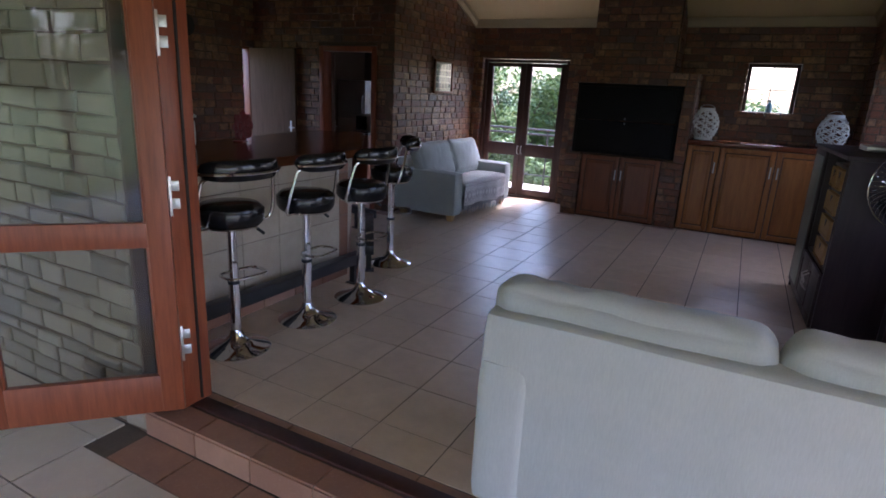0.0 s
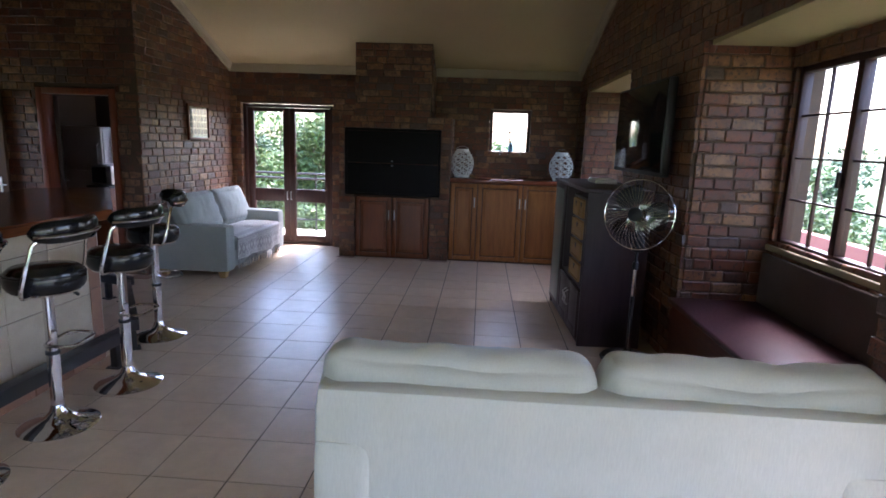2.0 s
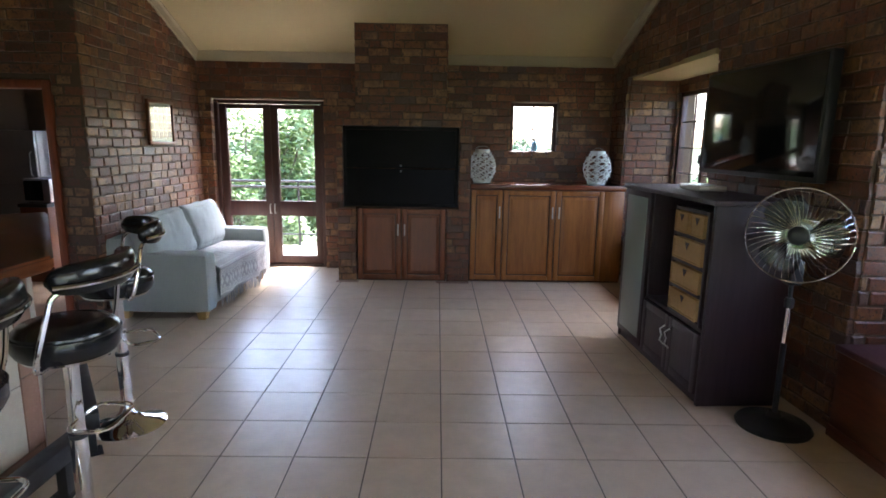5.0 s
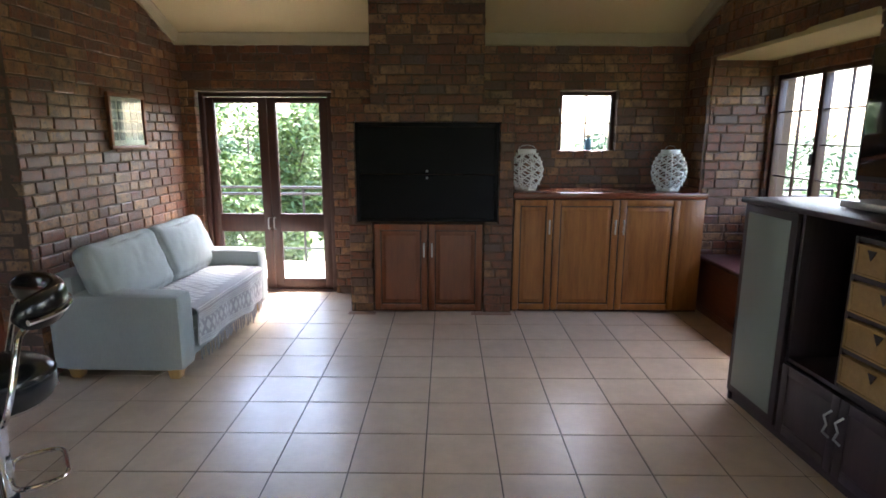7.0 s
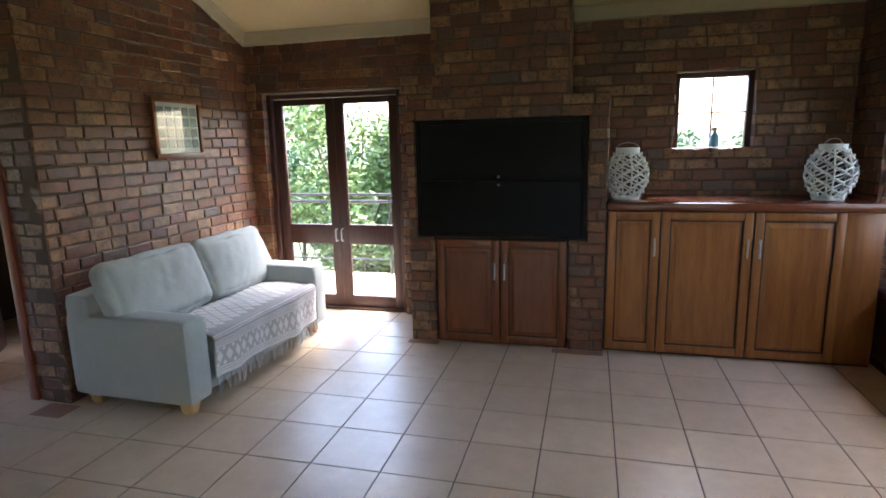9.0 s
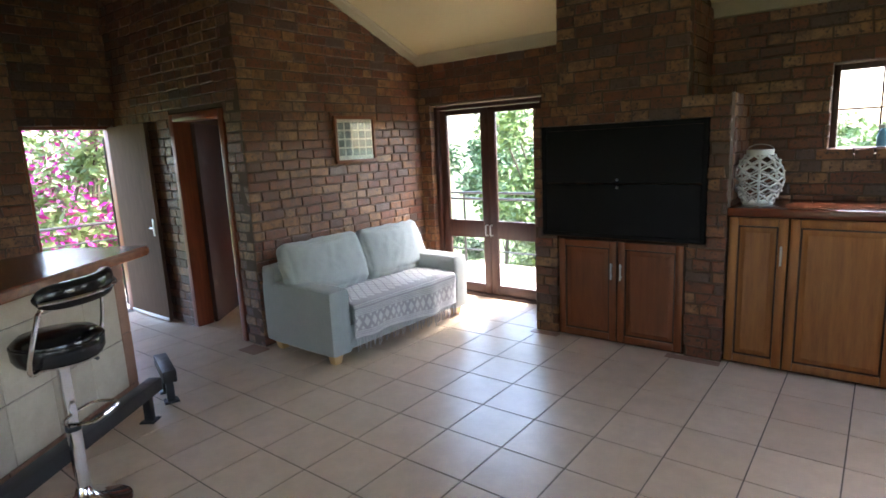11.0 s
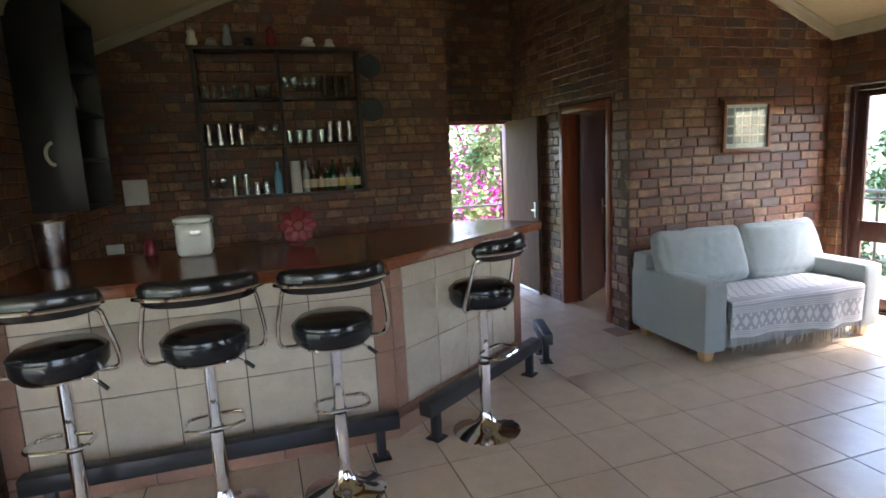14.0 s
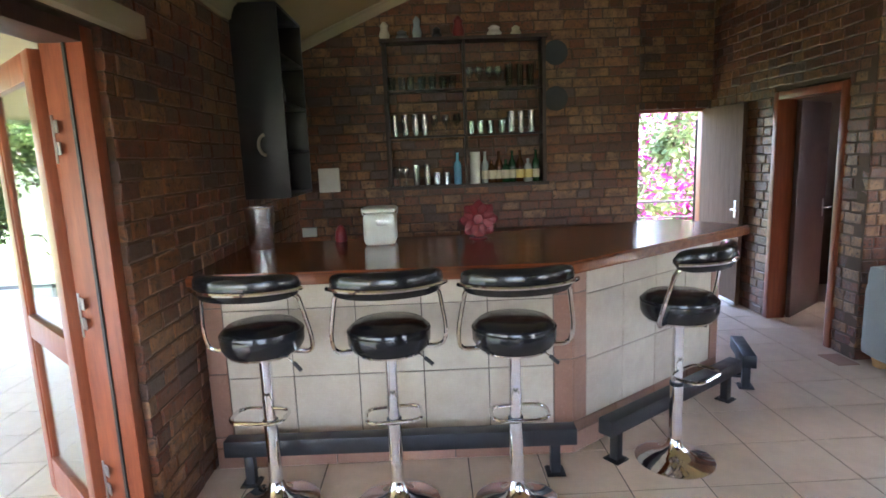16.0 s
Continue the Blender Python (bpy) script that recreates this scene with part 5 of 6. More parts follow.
bm = bmesh.new()
lines = [-2500, -800, -250, -120, -70, -45, -32] + list(range(-24, 26, 2)) + [32, 45, 70, 120, 250, 800, 2500]
grid = [[bm.verts.new((x, y, ground_at(x, y))) for y in lines] for x in lines]
for i in range(len(lines) - 1):
    for j in range(len(lines) - 1):
        bm.faces.new((grid[i][j], grid[i + 1][j], grid[i + 1][j + 1], grid[i][j + 1]))
tagged(part("ground", bm, GRASS), "rough green garden ground falling away from the house", "ground", kind="structure")


def leaf_material(name, dark, light, extra=None):
    m = material(name, rough=0.55)
    rnd = node(m, "ShaderNodeNewGeometry").outputs["Random Per Island"]
    stops = [(0.0, dark), (1.0, light)] if not extra else [(0.0, dark), (0.55, light), (1.0, extra)]
    link(m, ramp(m, rnd, stops), shader(m).inputs["Base Color"])
    shader(m).inputs["Transmission Weight"].default_value = 0.0
    shader(m).inputs["Subsurface Weight"].default_value = 0.0
    return m


LEAF = leaf_material("green_leaves", (0.045, 0.085, 0.02), (0.12, 0.2, 0.05), (0.2, 0.26, 0.07))
LEAF2 = leaf_material("deep_green_leaves", (0.025, 0.06, 0.02), (0.07, 0.14, 0.045))
LIME = leaf_material("pale_green_leaves", (0.1, 0.17, 0.05), (0.24, 0.32, 0.12))
MAGENTA = leaf_material("magenta_bracts", (0.36, 0.01, 0.2), (0.62, 0.03, 0.36), (0.7, 0.1, 0.45))
BARK = speckled("brown_bark", (0.07, 0.05, 0.035), (0.15, 0.11, 0.08), 12.0, 0.9, 0.8, 0.0, 40.0, 0.01)


def leaves(clumps, count, size, rnd, spread):
    """Loose leaves round the centres of clumps."""
    verts, faces = [], []
    for _ in range(count):
        c, r = rnd.choice(clumps)
        d = Vector((rnd.gauss(0, 1), rnd.gauss(0, 1), rnd.gauss(0, 1))).normalized() * r * rnd.random() ** spread
        p = c + d
        a = Vector((rnd.gauss(0, 1), rnd.gauss(0, 1), rnd.gauss(0, 0.6))).normalized()
        b = a.orthogonal().normalized()
        b = (b * rnd.uniform(0.6, 1) + a.cross(b) * rnd.uniform(-0.8, 0.8)).normalized()
        s = size * rnd.uniform(0.6, 1.35)
        n = len(verts)
        mid = p + a.cross(b) * s * 0.12
        verts += [p - a * s, p - b * s * 0.42 + (mid - p), p + a * s, p + b * s * 0.42 + (mid - p)]
        faces.append((n, n + 1, n + 2, n + 3))
    return verts, faces


def tree(name, x, y, h, w, seed, mat, size=0.09, count=5200, label="leafy green garden tree", low=0.25, second=None, category="tree"):
    rnd = random.Random(seed)
    z0 = ground_at(x, y) - 0.05
    t = thing(name, x, y, z0, 0, label, category, "")
    bm = bmesh.new()
    lean = rnd.uniform(-0.25, 0.25)
    trunk = [Vector((lean * q * q * 0.8, 0.1 * math.sin(3 * q + seed), h * 0.62 * q)) for q in [k / 6 for k in range(7)]]
    rings = []
    for k, p in enumerate(trunk):
        r = 0.05 * h / 3 * (1.25 - k / 6 * 0.85)
        rings.append([bm.verts.new(p + Vector((r * math.cos(a), r * math.sin(a), 0))) for a in [2 * math.pi * i / 8 for i in range(8)]])
    for a, b in zip(rings, rings[1:]):
        for k in range(8):
            bm.faces.new((a[k], a[(k + 1) % 8], b[(k + 1) % 8], b[k]))
    part("trunk", bm, BARK, t)
    clumps = []
    for k in range(13):
        q = rnd.uniform(0.3, 1.0)
        base = trunk[min(int(q * 6), 5)]
        a = rnd.uniform(0, 2 * math.pi)
        reach = w * rnd.uniform(0.35, 1.0) * (1.1 - 0.4 * abs(q - 0.55))
        tip = Vector((math.cos(a) * reach, math.sin(a) * reach, h * (low + (1 - low) * rnd.uniform(0.25, 0.95))))
        bm = bmesh.new()
        tube([base, base.lerp(tip, 0.5) + Vector((0, 0, 0.1)), tip], 0.012 * h / 3, 5, bm)
        part("limb", bm, BARK, t)
        clumps.append((tip, rnd.uniform(0.32, 0.62) * w * 0.62))
        clumps.append((base.lerp(tip, 0.6), rnd.uniform(0.25, 0.45) * w * 0.6))
    v, f = leaves(clumps, count, size, rnd, 0.45)
    me = bpy.data.meshes.new("crown")
    me.from_pydata(v, [], f)
    me.materials.append(mat)
    ob = new("crown", me)
    ob.parent = t
    tagged(ob, kind="stuff")
    if second:
        v, f = leaves(clumps[::2], second[1], size * 0.8, rnd, 0.3)
        me = bpy.data.meshes.new("blossom")
        me.from_pydata(v, [], f)
        me.materials.append(second[0])
        ob = new("blossom", me)
        ob.parent = t
        tagged(ob, second[2], kind="stuff")
    return t


# north garden, seen through the glazed door and small window
for x, y, h, w, seed, mat in ((-5.2, 15.5, 5.5, 2.0, 1, LEAF), (-3.1, 17.0, 5.7, 2.0, 2, LIME), (-0.7, 19.0, 4.8, 2.0, 3, LEAF), (1.4, 18.0, 4.3, 1.8, 4, LIME),
                              (-6.6, 19.5, 5.8, 2.4, 31, LIME), (-4.2, 20.5, 6.0, 2.4, 32, LEAF),
                              (-8.4, 18.5, 5.2, 2.2, 5, LEAF2), (-4.4, 13.6, 3.6, 1.2, 6, LEAF), (-2.3, 14.2, 3.4, 1.2, 7, LIME), (3.8, 20.0, 4.8, 2.2, 8, LEAF2),
                              (5.8, 15.0, 4.0, 1.8, 23, LEAF)):
    tree("tree", x, y, h, w, seed, mat, 0.085, 11000)
# east garden beyond the bays
for x, y, h, w, seed, mat in ((9.0, 13.5, 4.3, 1.8, 9, LEAF), (11.5, 18.0, 4.9, 2.0, 10, LEAF2), (8.0, 8.2, 3.3, 1.3, 11, LIME), (12.5, 10.0, 3.6, 1.8, 12, LEAF), (9.5, 22.0, 5.0, 2.2, 13, LEAF2), (7.2, 17.0, 3.9, 1.4, 24, LIME)):
    tree("tree", x, y, h, w, seed, mat)
# west side: bougainvillea behind the door
for x, y, h, w, seed, mat, n in ((-9.4, 7.2, 6.4, 1.7, 14, LIME, 1500), (-10.2, 9.0, 6.6, 2.0, 15, LIME, 1600), (-9.0, 8.4, 4.6, 1.4, 16, LEAF, 3800), (-12.2, 8.4, 8.2, 2.6, 17, LIME, 900), (-10.9, 6.6, 6.4, 1.9, 25, LIME, 1500), (-11.6, 10.6, 7.0, 2.3, 37, LIME, 900), (-9.2, 7.9, 4.2, 1.2, 38, LEAF, 3200)):
    tree("bougainvillea", x, y, h, w, seed, mat, 0.085, 3600, "bougainvillea with pale green leaves and magenta blossom", 0.1, (MAGENTA, n * 2 // 3, "magenta blossom"), "shrub")
# south garden
for x, y, h, w, seed, mat in ((-9.2, -2.9, 4.8, 1.9, 33, LEAF), (-11.2, -2.2, 5.4, 2.3, 34, LIME), (-12.6, -5.2, 6.0, 2.5, 35, LEAF), (-10.4, -0.4, 4.6, 1.9, 36, LEAF), (-6.8, -6.6, 4.6, 2.0, 18, LEAF), (-10.8, -4.0, 5.2, 2.3, 19, LEAF2), (-4.4, -7.5, 5.2, 2.2, 20, LIME), (-9.9, -1.5, 3.6, 1.5, 26, LEAF2), (-0.5, -8.0, 5.0, 2.4, 27, LEAF), (3.5, -7.5, 5.0, 2.4, 28, LEAF2)):
    tree("tree", x, y, h, w, seed, mat)

# balcony outside the glazed door
balcony = tagged(part("pavement_balcony", box(-7.2, 4.5, 9.35, 10.75, -0.3, -0.03), SLATE), "pale tiled balcony outside the glazed door", "balcony", kind="structure")


def railing(name, a, b, z0, label, bars=(0.12, 0.5, 0.95), gap=1.4):
    a, b = Vector(a), Vector(b)
    d = b - a
    rail = thing(name, a.x, a.y, z0, math.degrees(math.atan2(d.y, d.x)), label, "railing")
    L = d.length
    for z in bars:
        part("bar", tube([(0, 0, z), (L, 0, z)], 0.02 if z > 0.9 else 0.013, 8), BLACKSTEEL, rail)
    n = max(1, round(L / gap))
    for k in range(n + 1):
        part("post", tube([(L * k / n, 0, 0), (L * k / n, 0, max(bars))], 0.018, 8), BLACKSTEEL, rail)


railing("balcony_railing", (-7.2, 10.68), (4.5, 10.68), -0.03, "dark steel pipe railing along the balcony", (0.2, 0.97, 1.06))
landing = tagged(part("pavement_west", box(-7.6, PORCH - 0.22, 4.6, 9.2, -0.3, -0.02), SLATE), "pale landing outside the plank door", "landing", kind="structure")
railing("landing_railing", (-7.55, 4.6), (-7.55, 9.2), -0.02, "dark steel pipe railing on the landing", (0.5, 0.72, 0.95))
railing("patio_railing", (-8.8, -4.35), (-1.3, -4.35), -0.17, "dark railing at the edge of the patio", (0.2, 0.55, 0.95))
gate = thing("security_gate", -6.39, 6.6, 0.0, 102, "dark steel security gate standing open outside", "gate")
for p in ([(0, 0, 0.05), (0, 0, 2.0)], [(0.76, 0, 0.05), (0.76, 0, 2.0)], [(0, 0, 2.0), (0.76, 0, 2.0)], [(0, 0, 0.05), (0.76, 0, 0.05)], [(0, 0, 1.0), (0.76, 0, 1.0)], [(0, 0, 1.12), (0.76, 0, 1.12)]):
    part("gate_frame", tube(p, 0.014, 8), BLACKSTEEL, gate)
for k in range(1, 8):
    part("bar", tube([(0.095 * k, 0, 1.12), (0.095 * k, 0, 2.0)], 0.005, 6), BLACKSTEEL, gate)
# low red garden wall seen past the bay
tagged(part("garden_wall", box(6.0, 6.2, -2.0, 22.0, -3.0, 0.35, 0.02), speckled("red_painted_wall", (0.36, 0.12, 0.09), (0.46, 0.17, 0.13), 2.0, 0.8, 0.3)), "low red painted garden wall", "garden wall")

# ---- bar shelf with glasses and bottles ----
SY0, SY1, SZ0, SZ1, MID = 2.98, 4.48, 1.4, 2.77, 3.73
shelf = thing("glass_shelf", WEST + 0.012, 0, 0, label="dark open wooden wall shelf full of glasses and bottles", category="shelf")
DP = 0.17
for y0, y1 in ((SY0, SY0 + 0.035), (SY1 - 0.035, SY1), (MID - 0.012, MID + 0.013)):
    part("upright", box(0, DP, y0, y1, SZ0 + 0.03, SZ1 - 0.03, 0.003), SHELFWOOD, shelf)
for z in (SZ0, SZ1 - 0.03):
    part("board", box(0, DP + 0.02, SY0 - 0.02, SY1 + 0.02, z, z + 0.03, 0.004), SHELFWOOD, shelf)
for z in (1.88, 2.3):
    for y0, y1 in ((SY0 + 0.035, MID - 0.012), (MID + 0.013, SY1 - 0.035)):
        part("shelf_board", box(0, DP - 0.01, y0, y1, z, z + 0.018, 0.002), SHELFWOOD, shelf)


def lathe_thing(name, x, y, z, profile, mat, label, category, group, seg=14):
    ob = part(name, lathe(profile, seg), mat)
    ob.location = (x, y, z)
    return tagged(ob, label, category, group)


TUMBLER = [(0.0, 0.004), (0.026, 0.0), (0.03, 0.005), (0.036, 0.12), (0.034, 0.12), (0.028, 0.012), (0.0, 0.012)]
HIGH = [(0.0, 0.004), (0.026, 0.0), (0.029, 0.004), (0.033, 0.2), (0.031, 0.2), (0.026, 0.014), (0.0, 0.014)]
WINE = [(0.0, 0.0), (0.034, 0.0), (0.032, 0.004), (0.005, 0.012), (0.0045, 0.075), (0.02, 0.09), (0.036, 0.115), (0.04, 0.145), (0.033, 0.19), (0.0315, 0.19), (0.037, 0.145), (0.0, 0.092)]
rnd = random.Random(31)
first = {}
for z, y0, y1, kinds in ((2.3182, 3.06, 3.69, [TUMBLER]), (2.3182, 3.78, 4.42, [WINE, HIGH]), (1.8982, 3.06, 3.69, [HIGH, WINE]), (1.8982, 3.78, 4.42, [TUMBLER, HIGH]), (1.4302, 3.06, 3.62, [WINE, HIGH, TUMBLER])):
    y = y0
    k = 0
    while y < y1:
        kind = kinds[min(int(len(kinds) * (y - y0) / (y1 - y0)), len(kinds) - 1)]
        for dx in ((0.06, 0.125) if kind is not WINE else (0.09,)):
            key = id(kind)
            if key not in first:
                first[key] = lathe_thing("drinking_glass", WEST + dx, y, z, kind, CLEARGLASS, "clear drinking glass on the bar shelf", "glass", "glasses on the bar shelf")
            else:
                copy_thing(first[key], pose(WEST + dx, y + rnd.uniform(-0.008, 0.008), z))
        y += rnd.uniform(0.085, 0.105)
BOT = [(0.0, 0.0), (0.034, 0.0), (0.037, 0.006), (0.037, 0.17), (0.03, 0.2), (0.014, 0.225), (0.0125, 0.285), (0.015, 0.288), (0.015, 0.3), (0.0, 0.3)]
SQUAT = [(0.0, 0.0), (0.042, 0.0), (0.045, 0.006), (0.045, 0.12), (0.03, 0.16), (0.014, 0.18), (0.014, 0.22), (0.0, 0.22)]
TALLBOX = [(0.0, 0.0), (0.05, 0.0), (0.05, 0.3), (0.0, 0.3)]
greens, browns, clears = [speckled(n, a, b, 10.0, 0.08, 0.0) for n, a, b in (("green_bottle_glass", (0.01, 0.04, 0.015), (0.02, 0.07, 0.03)), ("brown_bottle_glass", (0.05, 0.02, 0.008), (0.09, 0.04, 0.015)), ("pale_bottle_glass", (0.3, 0.33, 0.33), (0.4, 0.42, 0.42)))]
CREAMLABEL = speckled("cream_paper_label", (0.55, 0.5, 0.36), (0.66, 0.6, 0.46), 20.0, 0.7, 0.05)
YELLOWLABEL = speckled("yellow_paper_label", (0.6, 0.48, 0.16), (0.7, 0.56, 0.22), 20.0, 0.7, 0.05)
for k, (y, prof, mat, lab) in enumerate(((3.809, TALLBOX, WHITEPAINT, None), (3.904, BOT, clears, CREAMLABEL), (3.966, SQUAT, browns, CREAMLABEL), (4.037, BOT, browns, CREAMLABEL), (4.103, SQUAT, greens, CREAMLABEL),
                                         (4.165, BOT, greens, CREAMLABEL), (4.241, BOT, browns, YELLOWLABEL), (4.317, SQUAT, clears, YELLOWLABEL), (4.393, BOT, greens, CREAMLABEL), (3.641, BOT, BLUE, None))):
    b = lathe_thing("liquor_bottle" if prof is not TALLBOX else "bottle_tin", WEST + 0.09, y, 1.4305, prof, mat, "labelled spirit bottle on the bar shelf" if prof is not TALLBOX else "white cylindrical bottle tin on the bar shelf", "bottle", "bottles on the bar shelf")
    if lab:
        r = prof[2][0] + 0.0012
        part("label", lathe([(r, 0.04), (r, 0.12)], 14, caps=False), lab, b, "paper label")
for k, (y, h, w, mat) in enumerate(((3.01, 0.16, 0.1, CREAMLABEL), (3.17, 0.08, 0.12, STEEL), (3.31, 0.2, 0.09, clears), (3.49, 0.1, 0.1, BLACKPLASTIC), (3.69, 0.19, 0.12, RED), (4.02, 0.1, 0.14, WHITEPAINT), (4.22, 0.09, 0.1, CREAMLABEL))):
    ob = part("ornament", lathe([(0.0, 0.0), (w * 0.4, 0.0), (w * 0.5, h * 0.3), (w * 0.32, h * 0.62), (w * 0.4, h * 0.8), (w * 0.15, h), (0.0, h)], 14), mat)
    ob.location = (WEST + 0.1, y, SZ1 + 0.0005)
    tagged(ob, "small ornament on top of the bar shelf", "ornament", "ornaments on the bar shelf")
hat = part("wall_plate", lathe([(0.0, 0.0), (0.05, 0.0), (0.11, 0.018), (0.115, 0.028), (0.05, 0.02), (0.0, 0.018)], 24), BLACKSTEEL)
hat.matrix_basis = pose(WEST + 0.02, 4.6, 2.62, 0, 90, 0)
tagged(hat, "dark round plate hung on the brick wall", "plate")
copy_thing(hat, pose(WEST + 0.02, 4.6, 2.2, 0, 90, 0))

# tall black wall cabinet in the corner
cab = thing("corner_cabinet", -3.5, SOUTH + 0.012, 1.46, label="tall black wall cabinet with open side shelves", category="cabinet")
part("side_panel", box(-0.02, 0.0, 0.0, 0.32, 0.0, 1.3, 0.004), BLACKSTEEL, cab)
part("side_panel", box(-0.72, -0.7, 0.0, 0.32, 0.0, 1.3, 0.004), BLACKSTEEL, cab)
part("back_panel", box(-0.7, -0.02, 0.0, 0.012, 0.0, 1.3), BLACKSTEEL, cab)
for z in (0.0, 0.32, 0.64, 0.96, 1.28):
    part("shelf_board", box(-0.7, -0.02, 0.012, 0.32, z, z + 0.02, 0.003), BLACKSTEEL, cab)
horn = part("horn_ornament", tube([(0.0, 0.05 + 0.05 * math.cos(t), 0.05 + 0.07 * math.sin(t)) for t in [math.pi * (0.55 + i / 12) for i in range(12)]], 0.011, 8), CREAMLABEL)
horn.matrix_basis = pose(-3.488, SOUTH + 0.14, 1.78)
tagged(horn, "cream curved horn hung on the cabinet side", "ornament")
for k, (x, z, h) in enumerate(((-3.65, 1.4805, 0.2), (-3.8, 1.8005, 0.14), (-3.62, 2.1205, 0.16), (-3.9, 2.1205, 0.2), (-3.7, 2.4405, 0.16))):
    lathe_thing("glass_ornament", x, SOUTH + 0.2, z, [(0.0, 0.0), (0.05, 0.0), (0.055, h * 0.4), (0.035, h), (0.0, h)], clears, "pale glass ornament in the black cabinet", "ornament", "ornaments in the cabinet")

# things on and behind the bar
ice = thing("ice_bucket", -3.26, 2.24, TOP + 0.0005, label="tall textured silver wine bucket on the bar", category="bucket")
part("body", lathe([(0.0, 0.0), (0.075, 0.0), (0.078, 0.01), (0.095, 0.27), (0.09, 0.27), (0.073, 0.014), (0.0, 0.014)], 28), ALU, ice)
part("rim", tube([(0.095 * math.cos(2 * math.pi * k / 28), 0.095 * math.sin(2 * math.pi * k / 28), 0.27) for k in range(28)], 0.005, 6, closed=True), CHROME, ice)
breadbin = thing("ice_maker", -3.26, 3.03, TOP + 0.0005, label="pale mint plastic ice box with lid and badge", category="appliance")
part("body", cushion(-0.1, 0.1, -0.105, 0.105, 0.0, 0.21, 0.03, 0.004, 4, 6), WHITEPLASTIC, breadbin)
part("lid", cushion(-0.105, 0.105, -0.11, 0.11, 0.212, 0.245, 0.016, 0.003, 5, 6), WHITEPLASTIC, breadbin)
part("badge", box(0.1, 0.107, -0.015, 0.05, 0.13, 0.165, 0.002), STEEL, breadbin, "grey badge plate")
part("handle", tube([(0.0, -0.11, 0.19), (0.0, -0.122, 0.232), (0.0, 0.122, 0.232), (0.0, 0.11, 0.19)], 0.006, 8), STEEL, breadbin)
phone = part("red_kettle", lathe([(0.0, 0.0), (0.038, 0.0), (0.042, 0.015), (0.036, 0.075), (0.022, 0.1), (0.01, 0.115), (0.0, 0.115)], 18), RED)
phone.location = (-3.42, 2.74, TOP + 0.0005)
tagged(phone, "small red enamel pot on the bar", "pot")
tagged(part("socket_plate", box(WEST + 0.01, WEST + 0.03, 2.1, 2.24, 0.97, 1.06, 0.003), WHITEPLASTIC), "white double wall socket", "socket")
tagged(part("switch_board", box(WEST + 0.012, WEST + 0.05, 2.3, 2.5, 1.4, 1.63, 0.006), WHITEPAINT), "white distribution box on the brick wall", "switch box")
backbar = thing("back_counter", -4.69, 3.63, 0, label="dark wooden counter behind the bar with panelled front", category="counter")
part("body", box(-0.37, 0.2, -1.5, 1.1, 0.0, 0.84, 0.004), SHELFWOOD, backbar)
part("worktop", box(-0.385, 0.23, -1.53, 1.13, 0.841, 0.88, 0.006), MAHOG, backbar)
flower = thing("flower_ornament", -3.3, 3.68, TOP + 0.0005, 8, "red flower-shaped metal ornament standing on the bar", "ornament")
part("base", lathe([(0.0, 0.0), (0.06, 0.0), (0.06, 0.008), (0.01, 0.014), (0.0, 0.014)], 18), RED, flower)
part("stem", tube([(0, 0, 0.01), (0, 0, 0.12)], 0.005, 8), RED, flower)
part("centre", lathe([(0.0, -0.012), (0.03, -0.008), (0.035, 0.0), (0.03, 0.012), (0.0, 0.016)], 18), RED, flower).matrix_basis = pose(0.005, 0, 0.13, 0, 90, 0)
for k in range(8):
    bm = bmesh.new()
    rows = []
    for i in range(7):
        q = i / 6
        w = 0.012 + 0.042 * math.sin(math.pi * min(0.15 + 0.75 * q, 1.0))
        rows.append([bm.verts.new((0.006 + 0.02 * q * q + 0.012 * (j / 2) ** 2, j / 2 * w, 0.03 + 0.105 * q - 0.02 * q * (j / 2) ** 2)) for j in (-2, -1, 0, 1, 2)])
    for a, b in zip(rows, rows[1:]):
        for j in range(4):
            bm.faces.new((a[j], a[j + 1], b[j + 1], b[j]))
    petal = part("petal", bm, RED, flower)
    petal.modifiers.new("thick", "SOLIDIFY").thickness = 0.003
    petal.matrix_basis = pose(0, 0, 0.13, 45 * k, 0, 0)

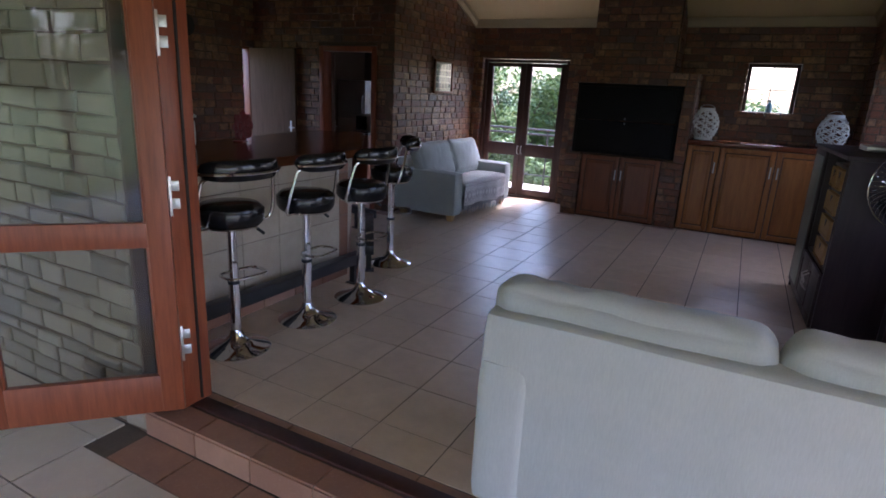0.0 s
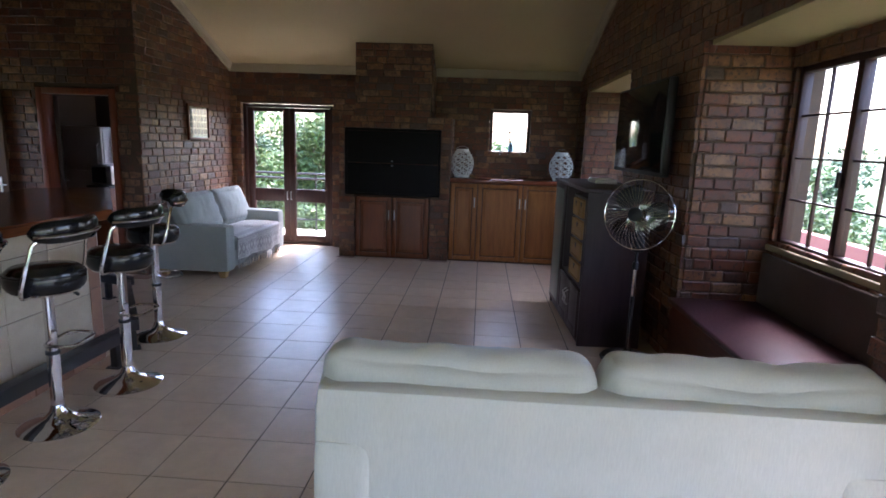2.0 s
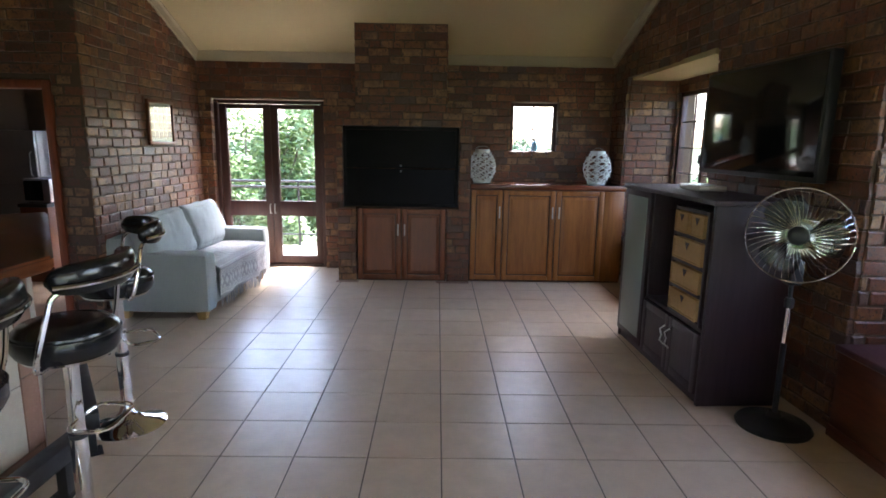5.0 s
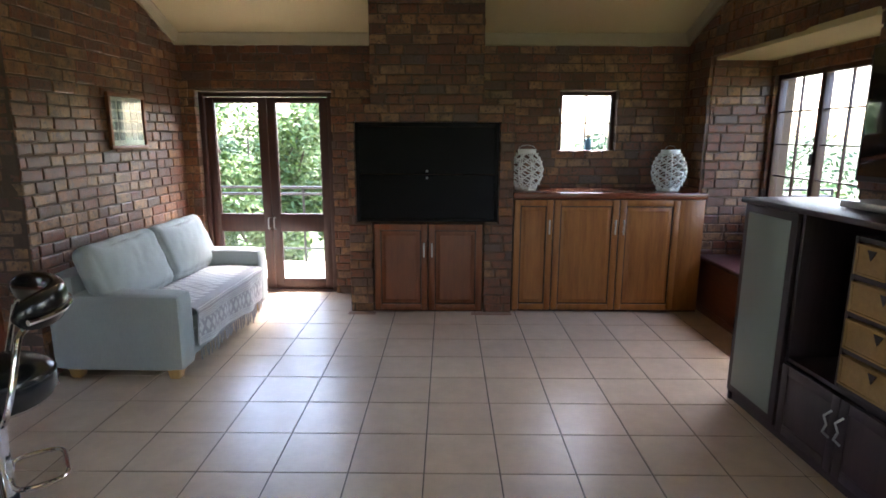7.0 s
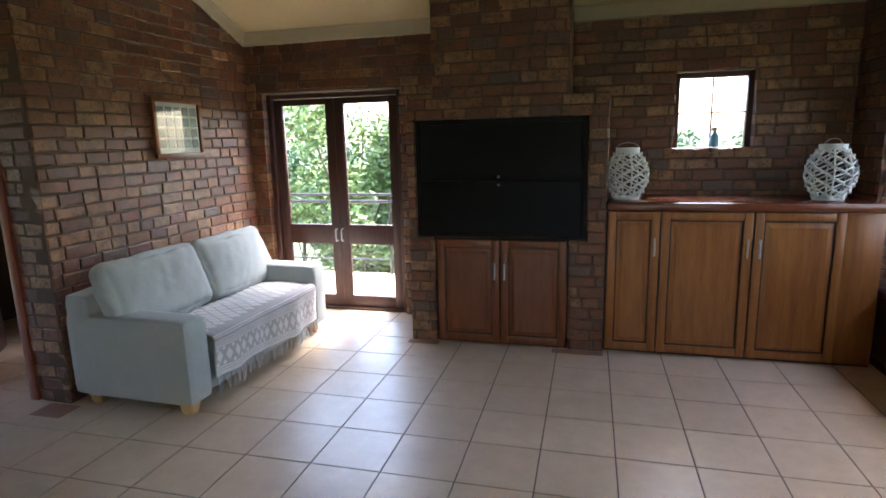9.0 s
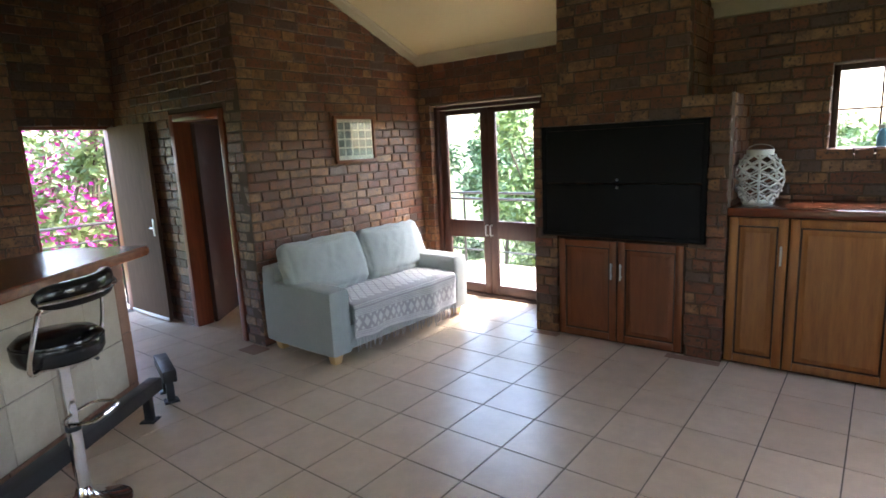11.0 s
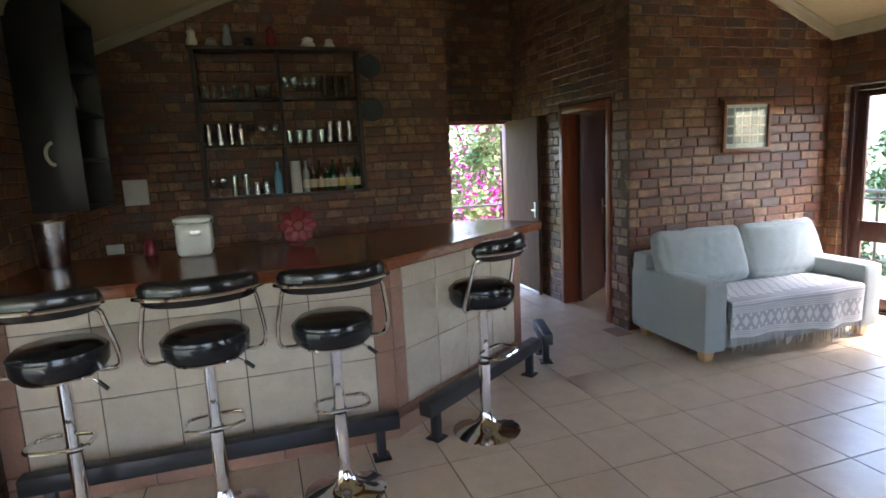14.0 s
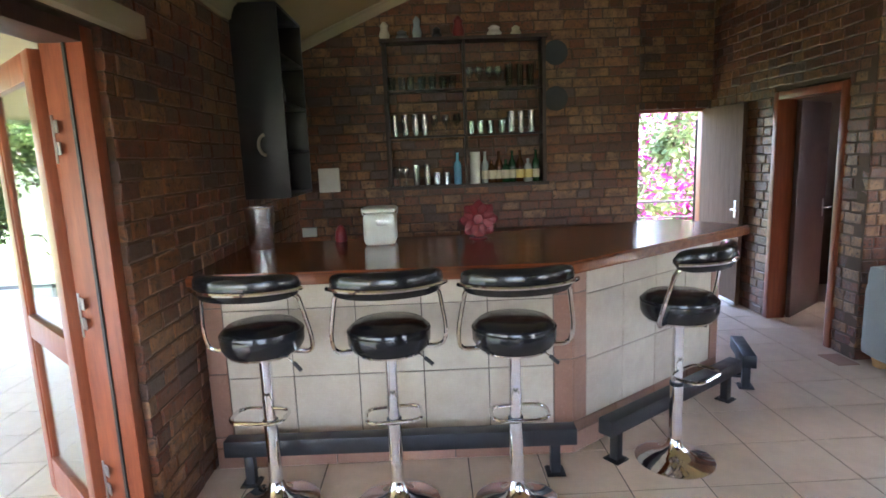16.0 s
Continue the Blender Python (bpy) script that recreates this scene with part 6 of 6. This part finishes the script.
# ---- floor tiles ----
meshes = []
for k in range(4):
    rr = random.Random(60 + k)
    g = 0.0035
    bm = box(g, T - g, g, T - g, -0.009, 0.0, 0.0018, 1)
    for v in bm.verts:
        v.co.z += rr.uniform(-0.0002, 0.0002)
    me = bpy.data.meshes.new("tile")
    bm.to_mesh(me)
    bm.free()
    me.materials.append(TILE)
    meshes.append(me)
verts, faces = [], []
count = 0
rnd = random.Random(9)
for j in range(-14, 5):
    for i in range(-14, 8):
        x0, y0 = -0.93 + T * i, 7.52 + T * j
        x1, y1 = x0 + T, y0 + T
        if x1 < PORCH or x0 > 1.85 or y1 < SOUTH or y0 > NORTH + 0.2:
            continue
        cut = x0 < PORCH or x1 > 1.85 or y0 < SOUTH or y1 > NORTH + 0.2
        if not cut and x0 > -3.7 and count < 296:
            ob = new("tile", rnd.choice(meshes))
            ob.location = (x0, y0, 0)
            ob.parent = floor
            count += 1
        else:
            g = 0.0035
            x0, x1, y0, y1 = max(x0, PORCH - 0.1), min(x1, 1.85), max(y0, SOUTH), min(y1, NORTH + 0.2)
            n = len(verts)
            verts += [(x0 + g, y0 + g, -0.006), (x1 - g, y0 + g, -0.006), (x1 - g, y1 - g, -0.006), (x0 + g, y1 - g, -0.006)]
            verts += [(x, y, -0.0002) for x, y, _ in verts[n:n + 4]]
            faces += [(n + 4, n + 5, n + 6, n + 7)] + [(n + k, n + (k + 1) % 4, n + 4 + (k + 1) % 4, n + 4 + k) for k in range(4)]
me = bpy.data.meshes.new("cut_tiles")
me.from_pydata(verts, [], faces)
me.materials.append(TILES)
ct = new("cut_tiles", me)
ct.parent = floor
tagged(ct, kind="stuff")

# dark threshold pieces at the feet of the braai and at the hall corner
for x0, x1, y0, y1 in ((-1.79, -1.52, BY - 0.1, BY - 0.022), (-0.57, -0.17, BY - 0.1, BY - 0.022), (-3.82, -3.58, HALL_Y - 0.2, HALL_Y - 0.03)):
    part("tile", box(x0, x1, y0, y1, -0.004, 0.0045, 0.002, 1), RUSTTILE, floor, "dark rust-brown cut tile")
